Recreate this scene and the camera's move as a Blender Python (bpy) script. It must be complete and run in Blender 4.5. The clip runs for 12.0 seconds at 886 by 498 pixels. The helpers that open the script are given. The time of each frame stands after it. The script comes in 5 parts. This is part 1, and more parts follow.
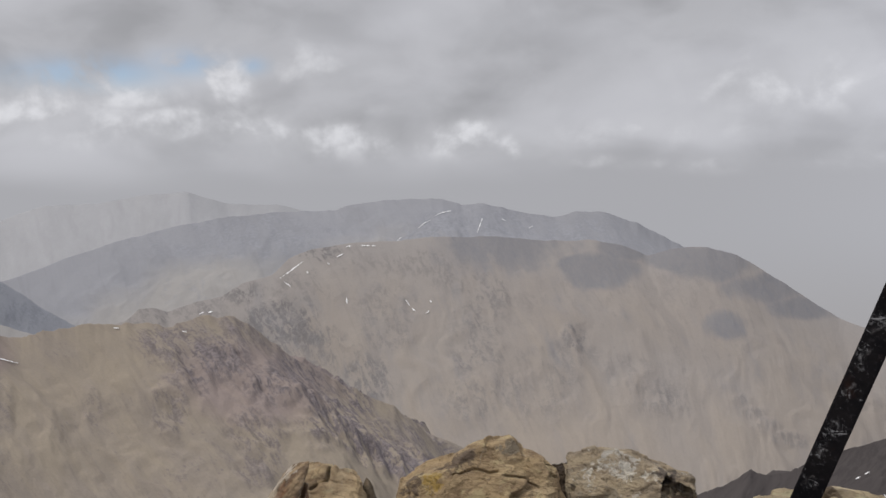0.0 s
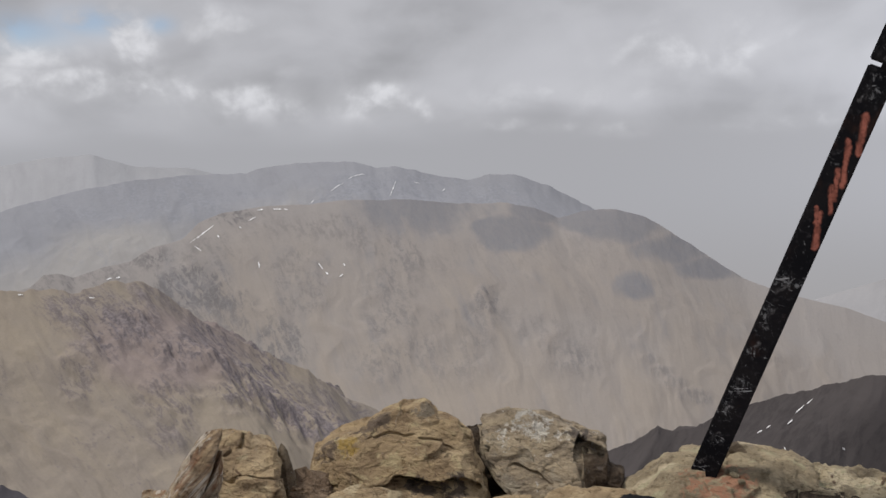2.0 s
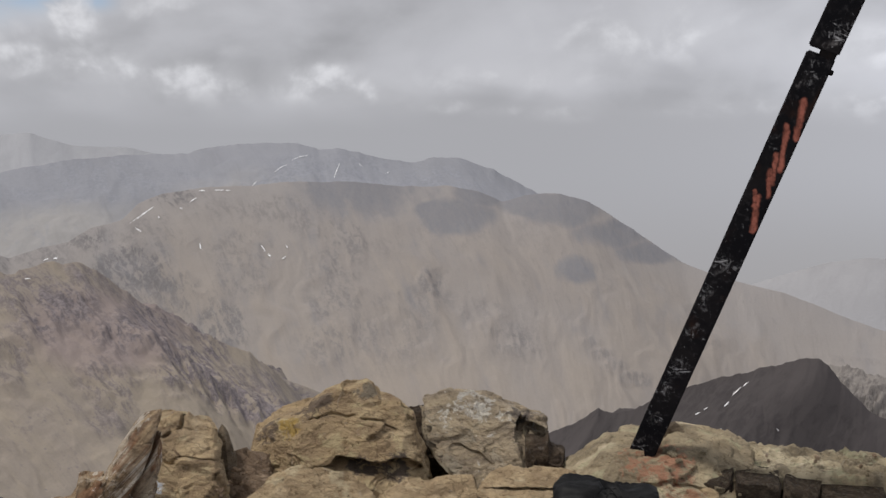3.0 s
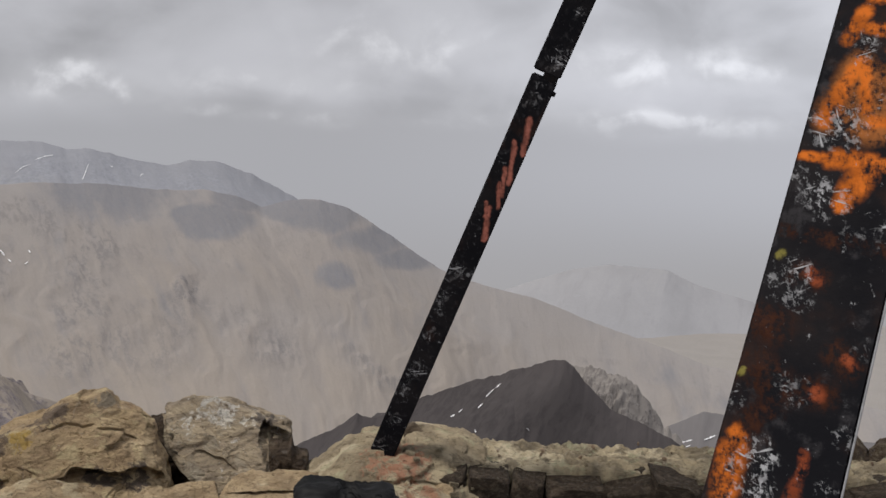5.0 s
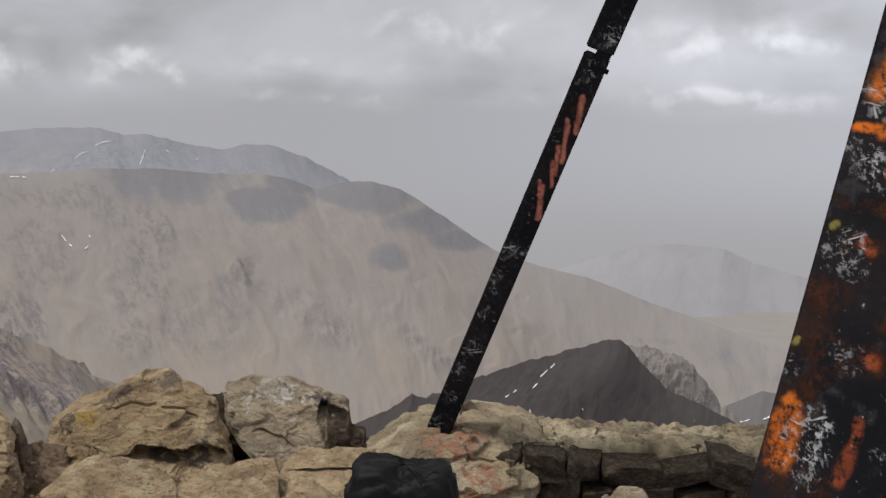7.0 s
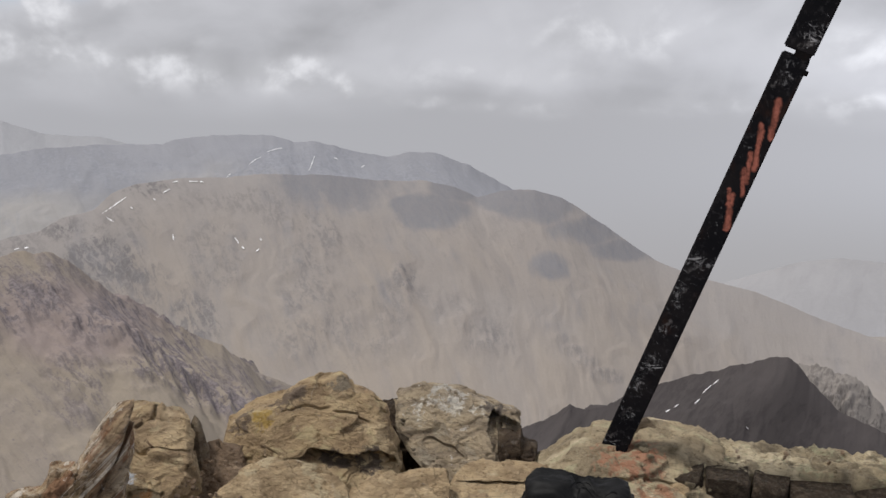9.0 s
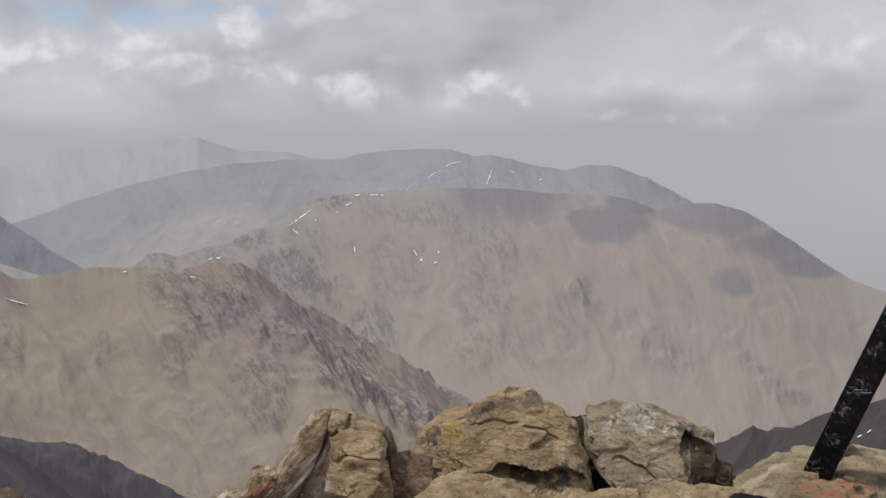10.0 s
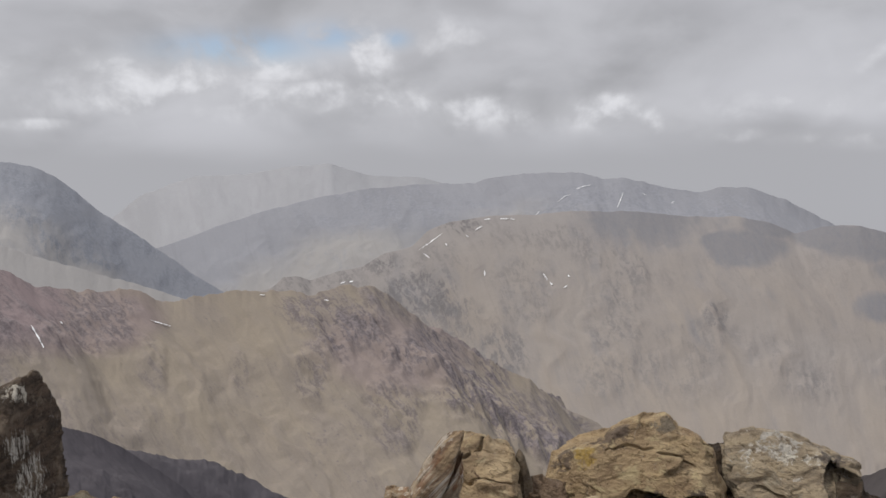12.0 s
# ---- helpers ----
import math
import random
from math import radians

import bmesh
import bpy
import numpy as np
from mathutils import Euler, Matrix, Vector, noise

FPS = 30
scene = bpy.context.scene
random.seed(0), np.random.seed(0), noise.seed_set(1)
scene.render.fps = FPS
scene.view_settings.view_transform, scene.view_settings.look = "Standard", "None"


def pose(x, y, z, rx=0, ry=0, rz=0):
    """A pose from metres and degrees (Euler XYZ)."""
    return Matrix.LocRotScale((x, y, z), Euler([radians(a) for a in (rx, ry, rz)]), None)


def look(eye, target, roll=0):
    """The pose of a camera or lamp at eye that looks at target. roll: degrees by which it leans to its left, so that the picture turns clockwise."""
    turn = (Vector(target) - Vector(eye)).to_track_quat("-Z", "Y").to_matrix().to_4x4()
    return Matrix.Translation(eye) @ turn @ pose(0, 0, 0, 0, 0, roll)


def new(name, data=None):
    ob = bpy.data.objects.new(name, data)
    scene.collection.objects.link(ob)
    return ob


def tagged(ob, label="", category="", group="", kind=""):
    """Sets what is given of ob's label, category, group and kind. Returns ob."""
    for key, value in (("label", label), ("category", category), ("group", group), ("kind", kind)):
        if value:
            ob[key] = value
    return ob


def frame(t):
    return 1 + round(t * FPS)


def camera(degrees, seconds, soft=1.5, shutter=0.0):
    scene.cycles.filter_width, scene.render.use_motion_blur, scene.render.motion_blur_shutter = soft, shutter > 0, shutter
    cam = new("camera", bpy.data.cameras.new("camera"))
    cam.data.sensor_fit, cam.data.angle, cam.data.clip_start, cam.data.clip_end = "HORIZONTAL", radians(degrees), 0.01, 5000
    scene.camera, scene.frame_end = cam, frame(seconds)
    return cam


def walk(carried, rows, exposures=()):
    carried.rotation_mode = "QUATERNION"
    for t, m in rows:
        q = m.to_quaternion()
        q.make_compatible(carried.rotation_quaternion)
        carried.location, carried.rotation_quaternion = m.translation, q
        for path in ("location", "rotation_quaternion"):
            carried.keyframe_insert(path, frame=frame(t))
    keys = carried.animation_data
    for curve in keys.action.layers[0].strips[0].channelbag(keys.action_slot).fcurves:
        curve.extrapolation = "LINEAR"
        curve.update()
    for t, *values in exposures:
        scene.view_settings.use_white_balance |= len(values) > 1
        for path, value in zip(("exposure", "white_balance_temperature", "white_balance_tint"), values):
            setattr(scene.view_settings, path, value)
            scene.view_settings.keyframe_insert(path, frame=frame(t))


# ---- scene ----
cam = camera(45.63, 12.0)
PATH = [
    (0, pose(0.013, 0.006, 1.655, 84.51, 1.08, 0.01)),
    (0.5, pose(0.018, 0.014, 1.654, 83.97, 1.42, -1.04)),
    (1, pose(0.014, 0.011, 1.656, 83.51, 1.37, -2.31)),
    (1.5, pose(0.013, 0.011, 1.657, 82.98, 1.12, -3.60)),
    (2, pose(0.011, 0.017, 1.656, 82.42, 0.85, -4.70)),
    (2.5, pose(0.010, 0.016, 1.653, 81.87, 0.54, -5.65)),
    (3, pose(0.012, 0.020, 1.649, 81.47, 0.02, -7.68)),
    (3.5, pose(0.022, 0.011, 1.653, 81.74, -1.06, -12.16)),
    (3.7, pose(0.023, 0.008, 1.654, 82.15, -1.25, -14.40)),
    (5.3, pose(0.044, -0.070, 1.664, 81.83, -2.20, -21.42)),
    (5.5, pose(0.045, -0.071, 1.664, 81.68, -2.21, -22.23)),
    (6, pose(0.046, -0.074, 1.664, 81.36, -2.26, -23.58)),
    (6.5, pose(0.041, -0.073, 1.662, 81.07, -1.65, -21.12)),
    (7, pose(0.032, -0.078, 1.662, 80.91, -1.13, -17.74)),
    (7.2, pose(0.031, -0.076, 1.661, 80.90, -1.05, -16.50)),
    (8.8, pose(0.009, 0.010, 1.648, 81.11, -1.00, -10.10)),
    (9, pose(0.007, 0.015, 1.647, 81.20, -0.96, -8.94)),
    (9.5, pose(-0.009, 0.019, 1.650, 81.50, -0.71, -4.98)),
    (10, pose(-0.033, 0.033, 1.648, 81.84, -0.05, 0.60)),
    (10.5, pose(-0.053, 0.044, 1.644, 82.15, 0.48, 6.48)),
    (11, pose(-0.062, 0.060, 1.636, 82.51, 0.96, 12.30)),
    (11.5, pose(-0.049, 0.037, 1.638, 83.03, 1.24, 14.18)),
    (12, pose(-0.039, 0.026, 1.646, 83.19, 0.91, 7.59)),
]
walk(cam, PATH, [(0, -0.06), (3.7, -0.07), (5.3, -0.05), (7.2, -0.05), (8.8, 0.07), (9.5, 0.05), (10.2, 0.02), (11, 0.0), (12, 0.0)])

# ---- world, sun ----
SUN_EL, SUN_AZ = 62.0, 84.0          # degrees; azimuth counted to the left of +Y
sun_dir = Vector((-math.sin(radians(SUN_AZ)) * math.cos(radians(SUN_EL)),
                  math.cos(radians(SUN_AZ)) * math.cos(radians(SUN_EL)), math.sin(radians(SUN_EL))))
sun = new("sun", bpy.data.lights.new("sun", "SUN"))
sun.data.energy, sun.data.angle, sun.data.color = 2.65, radians(11), (1.0, 0.955, 0.90)
sun.matrix_world = look(sun_dir * 50, (0, 0, 0))


class Nodes:
    """Short calls for building a node tree."""

    def __init__(self, tree):
        self.tree, self.links = tree, tree.links
        tree.nodes.clear()

    def add(self, kind, **inputs):
        node = self.tree.nodes.new(kind)
        for key, value in inputs.items():
            self.put(node.inputs[key.replace("_", " ")], value)
        return node

    def put(self, socket, value):
        if isinstance(value, bpy.types.NodeSocket):
            self.links.new(value, socket)
        else:
            socket.default_value = value

    def math(self, op, a, b=0.0, c=0.0, clamp=False):
        node = self.tree.nodes.new("ShaderNodeMath")
        node.operation, node.use_clamp = op, clamp
        for socket, value in zip(node.inputs, (a, b, c)):
            self.put(socket, value)
        return node.outputs[0]

    def step(self, value, lo, hi, to_lo=0.0, to_hi=1.0):
        node = self.tree.nodes.new("ShaderNodeMapRange")
        node.interpolation_type = "SMOOTHSTEP"
        for socket, v in zip(node.inputs, (value, lo, hi, to_lo, to_hi)):
            self.put(socket, v)
        return node.outputs[0]

    def noise(self, vector, scale, detail=5.0, rough=0.55, warp=0.0):
        node = self.add("ShaderNodeTexNoise", Vector=vector, Scale=scale, Detail=detail, Roughness=rough, Distortion=warp)
        return node.outputs["Fac"]

    def stretch(self, vector, scale=(1, 1, 1), turn=(0, 0, 0)):
        if any(turn):
            node = self.add("ShaderNodeMapping", Vector=vector)
            node.inputs["Rotation"].default_value = [radians(a) for a in turn]
            vector = node.outputs[0]
        node = self.add("ShaderNodeMapping", Vector=vector)
        node.inputs["Scale"].default_value = scale
        return node.outputs[0]

    def mix(self, fac, a, b, blend="MIX"):
        node = self.tree.nodes.new("ShaderNodeMix")
        node.data_type, node.blend_type = "RGBA", blend
        self.put(node.inputs[0], fac)
        for socket, value in ((node.inputs[6], a), (node.inputs[7], b)):
            self.put(socket, (*value, 1) if isinstance(value, tuple) else value)
        return node.outputs[2]


def build_world():
    world = bpy.data.worlds.new("sky")
    scene.world = world
    world.use_nodes = True
    n = Nodes(world.node_tree)
    way = n.add("ShaderNodeTexCoord").outputs["Generated"]
    xyz = n.add("ShaderNodeSeparateXYZ", Vector=way)
    az = n.math("MULTIPLY", n.math("ARCTAN2", n.math("MULTIPLY", xyz.outputs[0], -1.0), xyz.outputs[1]), 57.2958)
    el = n.math("MULTIPLY", n.math("ARCSINE", xyz.outputs[2]), 57.2958)
    flat = n.add("ShaderNodeCombineXYZ", X=az, Y=n.math("MULTIPLY", el, 1.5), Z=0.0).outputs[0]
    wide = n.stretch(flat, (0.6, 1.0, 1.0))

    def puff(a, e, sa, se, gain):
        da = n.math("DIVIDE", n.math("SUBTRACT", az, a), sa)
        de = n.math("DIVIDE", n.math("SUBTRACT", el, e), se)
        r2 = n.math("ADD", n.math("MULTIPLY", da, da), n.math("MULTIPLY", de, de))
        return n.math("MULTIPLY", n.math("EXPONENT", n.math("MULTIPLY", r2, -1.0)), gain)

    # grey stratus with soft darker streaks
    streak = n.noise(wide, 0.13, 3.0, 0.45, 0.2)
    cloud = n.mix(n.step(streak, 0.30, 0.70), (0.355, 0.355, 0.366), (0.53, 0.53, 0.552))
    billow = n.noise(flat, 0.17, 5.0, 0.5, 0.3)
    cloud = n.mix(n.step(billow, 0.35, 0.65, 0.0, 0.45), cloud, (0.60, 0.60, 0.62))
    # cumulus banks on the left, a flatter band on the right
    tall = n.add("ShaderNodeCombineXYZ", X=az, Y=n.math("MULTIPLY", el, 1.15), Z=0.0).outputs[0]
    lumps = n.noise(tall, 0.30, 5.0, 0.52, 0.25)
    bank = puff(24.2, 2.0, 2.8, 1.4, 1.15)
    for a, e, sa, se, gain in ((34.4, 3.2, 2.4, 1.0, 1.0), (31.4, 2.9, 2.2, 1.0, 0.9), (25.0, 3.3, 1.6, 0.9, 1.0), (20.8, 2.4, 2.2, 1.1, 1.0), (18.0, 1.6, 14.0, 1.3, 0.5),
                               (16.2, 3.1, 2.2, 0.8, 1.1), (14.1, 1.5, 2.1, 0.8, 1.4), (11.4, 3.8, 1.5, 1.4, 1.1), (9.4, 1.2, 2.4, 0.8, 0.85), (6.1, 0.6, 2.2, 0.95, 1.05), (4.0, 0.6, 1.8, 0.8, 0.95), (7.5, 4.6, 5.0, 1.4, 0.45),
                               (-0.3, 0.4, 2.5, 0.9, 1.2), (-1.2, 0.95, 1.2, 0.6, 1.3), (0.0, 0.1, 9.0, 0.8, 0.6), (-7.4, -0.85, 2.4, 0.4, 0.95), (-4.2, -0.4, 2.4, 0.5, 0.8), (-14.0, -1.3, 2.4, 0.5, 1.15),
                               (-11.0, -1.1, 2.4, 0.35, 0.7), (28.9, 0.26, 1.9, 0.32, 0.9), (-30.6, -0.9, 4.2, 0.75, 1.4), (-34.2, -0.8, 3.4, 0.6, 1.2), (-20.4, -1.3, 3.2, 0.45, 0.7), (-24.0, -0.9, 3.6, 0.5, 0.8),
                               (-18.3, 3.0, 4.6, 1.4, 0.65), (-33.0, 2.2, 7.0, 1.3, 0.7), (-12.0, 0.8, 4.0, 0.8, 0.5), (-44.0, 3.4, 5.0, 1.6, 0.65)):
        bank = n.math("MAXIMUM", bank, puff(a, e, sa, se, gain))
    shifted = n.tree.nodes.new("ShaderNodeVectorMath")
    shifted.operation = "ADD"
    n.put(shifted.inputs[0], tall)
    shifted.inputs[1].default_value = (-0.35, 1.0, 0.0)
    above = n.noise(shifted.outputs[0], 0.30, 5.0, 0.52, 0.25)
    shade = n.step(n.math("SUBTRACT", lumps, above), -0.14, 0.16)
    puffs = n.math("MULTIPLY", n.step(n.math("ADD", lumps, n.math("MULTIPLY", bank, 0.26)), 0.50, 0.82), n.math("MINIMUM", n.math("MULTIPLY", bank, 1.6), 1.0))
    cloud = n.mix(n.math("MULTIPLY", bank, 0.32, clamp=True), cloud, (0.70, 0.70, 0.71))
    cloud = n.mix(n.math("MULTIPLY", puffs, 0.85), cloud, n.mix(shade, (0.47, 0.47, 0.485), (0.78, 0.78, 0.795)))
    # one ragged gap of blue
    blue = n.add("ShaderNodeTexSky")
    blue.sky_type, blue.sun_disc = "NISHITA", False
    blue.sun_elevation, blue.sun_rotation = radians(SUN_EL), radians(-SUN_AZ)
    blue.altitude = 4000
    sky = n.mix(1.0, blue.outputs[0], (0.10, 0.10, 0.10), "MULTIPLY")
    hole = n.math("MAXIMUM", puff(18.2, 4.1, 3.6, 0.75, 1.15), n.math("MAXIMUM", puff(10.1, 4.5, 0.8, 0.45, 0.8), puff(13.4, 4.6, 2.0, 0.7, 0.9)))
    gap = n.math("MULTIPLY", hole, n.step(n.math("ADD", lumps, n.math("MULTIPLY", bank, 0.10)), 0.68, 0.46), clamp=True)
    cover = n.math("SUBTRACT", 1.0, n.math("MULTIPLY", gap, 0.66))
    sky = n.mix(cover, sky, cloud)
    # dusty haze low over the ranges, on all sides
    low = n.step(n.math("ADD", el, n.math("MULTIPLY", n.math("SUBTRACT", streak, 0.5), 1.6)), 0.6, -2.2)
    haze = n.mix(n.step(el, -4.0, -14.0), (0.420, 0.419, 0.433), (0.378, 0.363, 0.358))
    sky = n.mix(low, sky, haze)
    # the cover is thinner and brighter to the right
    thin = n.step(az, -10.0, -43.0)
    sky = n.mix(n.math("MULTIPLY", thin, n.step(el, -9.0, -3.0)), sky, n.mix(1.0, sky, (1.22, 1.235, 1.26), "MULTIPLY"))
    sky = n.mix(1.0, sky, (0.985, 0.992, 1.02), "MULTIPLY")
    back = n.add("ShaderNodeBackground", Color=sky, Strength=1.0)
    n.links.new(back.outputs[0], n.add("ShaderNodeOutputWorld").inputs[0])


build_world()


# ---- materials ----
def material(name, paint):
    """A material whose colour, roughness and bump height come from paint(nodes, coordinates)."""
    m = bpy.data.materials.new(name)
    m.use_nodes = True
    n = Nodes(m.node_tree)
    where = n.add("ShaderNodeTexCoord").outputs["Object"]
    colour, rough, height, strength, distance, extra = paint(n, where)
    shader = n.add("ShaderNodeBsdfPrincipled", Base_Color=colour, Roughness=rough)
    for key, value in extra.items():
        n.put(shader.inputs[key], value)
    if height is not None:
        bump = n.add("ShaderNodeBump", Height=height, Strength=strength, Distance=distance)
        n.links.new(bump.outputs[0], shader.inputs["Normal"])
    n.links.new(shader.outputs[0], n.add("ShaderNodeOutputMaterial").inputs[0])
    return m


def slope_stuff(name, scree, rock, size, rocky=0.5, third=None, mottle=0.5, foot=None, crisp=0.0, shadowed=None, dots=0.0):
    """Mountain side: loose scree in runs down the fall line, broken outcrops of rock, loose blocks, painted haze and
    painted cloud shadows.
    """
    def paint(n, w):
        def attr(key):
            node = n.add("ShaderNodeAttribute")
            node.attribute_name = key
            return node.outputs

        fall = attr("fall")["Vector"]
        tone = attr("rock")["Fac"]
        big = n.noise(w, 1.0 / (size * 3.0), 4.0, 0.55)
        streak = n.noise(n.stretch(fall, (1.0, 0.30, 1.0)), 1.0 / (size * 0.5), 7.0, 0.66, 0.25)
        run = n.noise(n.stretch(fall, (1.0, 0.11, 1.0)), 1.0 / (size * 0.16), 5.0, 0.62, 0.35)
        broken = n.noise(n.stretch(fall, (1.0, 0.42, 1.0)), 1.0 / (size * 0.30), 8.0, 0.68, 0.7)
        block = n.noise(n.stretch(fall, (1.0, 0.50, 1.0)), 1.0 / (size * 0.10), 6.0, 0.68, 0.5)
        crag = n.math("ADD", n.math("MULTIPLY", broken, 0.5), n.math("MULTIPLY", block, 0.5))
        fine = n.noise(w, 1.0 / (size * 0.05), 4.0, 0.65)
        third_ = third or tuple(c * 0.9 for c in scree)
        colour = n.mix(n.step(n.math("ADD", n.math("MULTIPLY", big, 0.50), n.math("MULTIPLY", streak, 0.50)), 0.41, 0.59), scree, third_)
        # foot tone: painted haze on the pale ridges, own hue on the purple one
        if foot:
            colour = n.mix(attr("haze_tint")["Fac"], colour, foot)
        # thin runs of paler and darker debris
        colour = n.mix(n.step(run, 0.54, 0.66, 0.0, 0.22 + 0.18 * crisp), colour, n.mix(1.0, colour, (0.80, 0.79, 0.80), "MULTIPLY"))
        colour = n.mix(n.step(run, 0.44, 0.34, 0.0, 0.22 + 0.16 * crisp), colour, n.mix(1.0, colour, (1.11, 1.10, 1.08), "MULTIPLY"))
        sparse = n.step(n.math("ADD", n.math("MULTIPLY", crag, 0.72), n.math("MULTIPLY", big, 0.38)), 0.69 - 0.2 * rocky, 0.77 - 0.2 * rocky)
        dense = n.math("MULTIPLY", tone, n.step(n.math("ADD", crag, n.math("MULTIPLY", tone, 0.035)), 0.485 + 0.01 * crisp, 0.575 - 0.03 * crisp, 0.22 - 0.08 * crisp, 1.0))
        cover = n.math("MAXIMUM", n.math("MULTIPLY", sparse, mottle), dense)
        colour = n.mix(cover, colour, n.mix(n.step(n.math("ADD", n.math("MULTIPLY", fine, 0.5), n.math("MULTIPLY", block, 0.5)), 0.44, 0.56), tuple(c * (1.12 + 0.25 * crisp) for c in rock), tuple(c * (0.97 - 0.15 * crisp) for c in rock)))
        if dots:
            cell = n.add("ShaderNodeTexVoronoi", Vector=fall, Scale=1.0 / (size * 0.16))
            some = n.math("MULTIPLY", n.step(big, 0.44, 0.60), n.step(n.add("ShaderNodeSeparateColor", Color=cell.outputs["Color"]).outputs[0], 0.45, 0.75))
            colour = n.mix(n.math("MULTIPLY", n.step(cell.outputs["Distance"], 0.22, 0.10, 0.0, dots), some), colour, rock)
        # dark fields: cloud shadows painted into the slope's colour
        if shadowed:
            field = n.step(n.math("ADD", attr("shadowed")["Fac"], n.math("MULTIPLY", n.math("SUBTRACT", streak, 0.5), 1.0)), 0.24, 0.76)
            colour = n.mix(n.math("MULTIPLY", field, n.step(block, 0.30, 0.62, 0.93, 0.70)), colour, shadowed)
        colour = n.mix(n.step(fine, 0.36, 0.66, 0.0, 0.08 + 0.17 * crisp), colour, n.mix(1.0, colour, (0.76, 0.76, 0.78), "MULTIPLY"))
        return colour, 0.95, n.math("ADD", crag, n.math("MULTIPLY", fine, 0.4)), 0.25 + 0.3 * crisp, size * 0.06, {"Specular IOR Level": 0.1}
    return material(name, paint)


def rock_stuff(name, base, light, dark, lichen=None, stain=None, veins=0.0, grain=(1, 1, 3.0), turn=(8, 12, 0), marks=()):
    """Weathered foreground stone with bedding, pits, stains and lichen."""
    def paint(n, w):
        bed = n.stretch(w, grain, turn)
        big = n.noise(w, 4.5, 5.0, 0.6, 0.4)
        layer = n.noise(bed, 9.0, 7.0, 0.65, 0.35)
        pit = n.noise(w, 55.0, 5.0, 0.65)
        flake = n.noise(n.stretch(w, (1, 1, 2.2), (14, -16, 0)), 24.0, 7.0, 0.72, 0.25)
        grit = n.noise(w, 220.0, 3.0, 0.6)
        bent = n.tree.nodes.new("ShaderNodeVectorMath")
        bent.operation = "MULTIPLY_ADD"
        n.put(bent.inputs[0], n.add("ShaderNodeTexNoise", Vector=w, Scale=14.0, Detail=4.0).outputs["Color"])
        bent.inputs[1].default_value = (0.06, 0.06, 0.06)
        n.put(bent.inputs[2], w)
        broken = n.add("ShaderNodeTexVoronoi", Vector=n.stretch(bent.outputs["Vector"], (1, 1, 1.8), (0, 15, 0)), Scale=15.0)
        shard = n.math("ADD", n.math("MULTIPLY", broken.outputs["Distance"], 0.9), n.math("MULTIPLY", n.add("ShaderNodeSeparateColor", Color=broken.outputs["Color"]).outputs[0], 0.35))
        colour = n.mix(n.step(layer, 0.33, 0.66), dark, base)
        colour = n.mix(n.step(big, 0.48, 0.70), colour, light)
        blotch = n.noise(n.stretch(w, (1, 1, 1.5), (0, 20, 0)), 8.0, 7.0, 0.7, 0.3)
        colour = n.mix(n.step(blotch, 0.46, 0.37, 0.0, 0.75), colour, dark)
        vein = n.math("ABSOLUTE", n.math("SUBTRACT", n.noise(n.stretch(w, (1, 1, 2.6), (10, -14, 0)), 6.0, 3.0, 0.5, 0.1), 0.5))
        colour = n.mix(n.step(vein, 0.008, 0.002, 0.0, 0.45), colour, tuple(c * 0.45 for c in dark))
        if lichen:
            colour = n.mix(n.math("MULTIPLY", n.step(n.noise(w, 11.0, 6.0, 0.7), 0.54, 0.62), 0.55), colour, lichen)
        if stain:
            colour = n.mix(n.math("MULTIPLY", n.step(n.noise(n.stretch(bed, (1, 1, 0.6)), 5.0, 6.0, 0.68, 0.6), 0.50, 0.60), 0.8), colour, stain)
            colour = n.mix(n.math("MULTIPLY", n.step(n.noise(n.stretch(bed, (1, 1, 0.5)), 8.0, 5.0, 0.6, 0.3), 0.57, 0.63), 0.8), colour, (0.66, 0.60, 0.52))
        if veins:
            streaks = n.noise(n.stretch(w, (1, 1, 0.45), (0, 20, 0)), 24.0, 6.0, 0.7, 1.0)
            colour = n.mix(n.math("MULTIPLY", n.step(streaks, 0.60, 0.66), veins), colour, (0.62, 0.60, 0.56))
        for where, radius, tint, scale, share in marks:
            away = n.tree.nodes.new("ShaderNodeVectorMath")
            away.operation = "DISTANCE"
            n.put(away.inputs[0], w)
            away.inputs[1].default_value = where
            ragged = n.noise(n.stretch(w, scale), 30.0, 6.0, 0.7, 0.5)
            near = n.step(away.outputs["Value"], radius * 1.1, radius * 0.3)
            colour = n.mix(n.step(n.math("ADD", near, n.math("MULTIPLY", n.math("SUBTRACT", ragged, 0.5), 2.4)), 0.95 - share, 1.27 - share), colour, tint)
        colour = n.mix(n.step(pit, 0.42, 0.30), colour, n.mix(1.0, colour, (0.5, 0.47, 0.44), "MULTIPLY"))
        colour = n.mix(n.step(grit, 0.35, 0.7, 0.0, 0.3), colour, n.mix(1.0, colour, (1.3, 1.28, 1.22), "MULTIPLY"))
        colour = n.mix(n.step(flake, 0.45, 0.33), colour, n.mix(1.0, colour, (0.62, 0.58, 0.54), "MULTIPLY"))
        colour = n.mix(n.step(flake, 0.60, 0.72, 0.0, 0.5), colour, n.mix(1.0, colour, (1.35, 1.34, 1.30), "MULTIPLY"))
        height = n.math("ADD", n.math("ADD", n.math("ADD", n.math("ADD", n.math("MULTIPLY", layer, 0.9), n.math("MULTIPLY", flake, 1.5)), n.math("MULTIPLY", shard, 0.8)), n.math("MULTIPLY", pit, 0.8)), n.math("MULTIPLY", grit, 0.2))
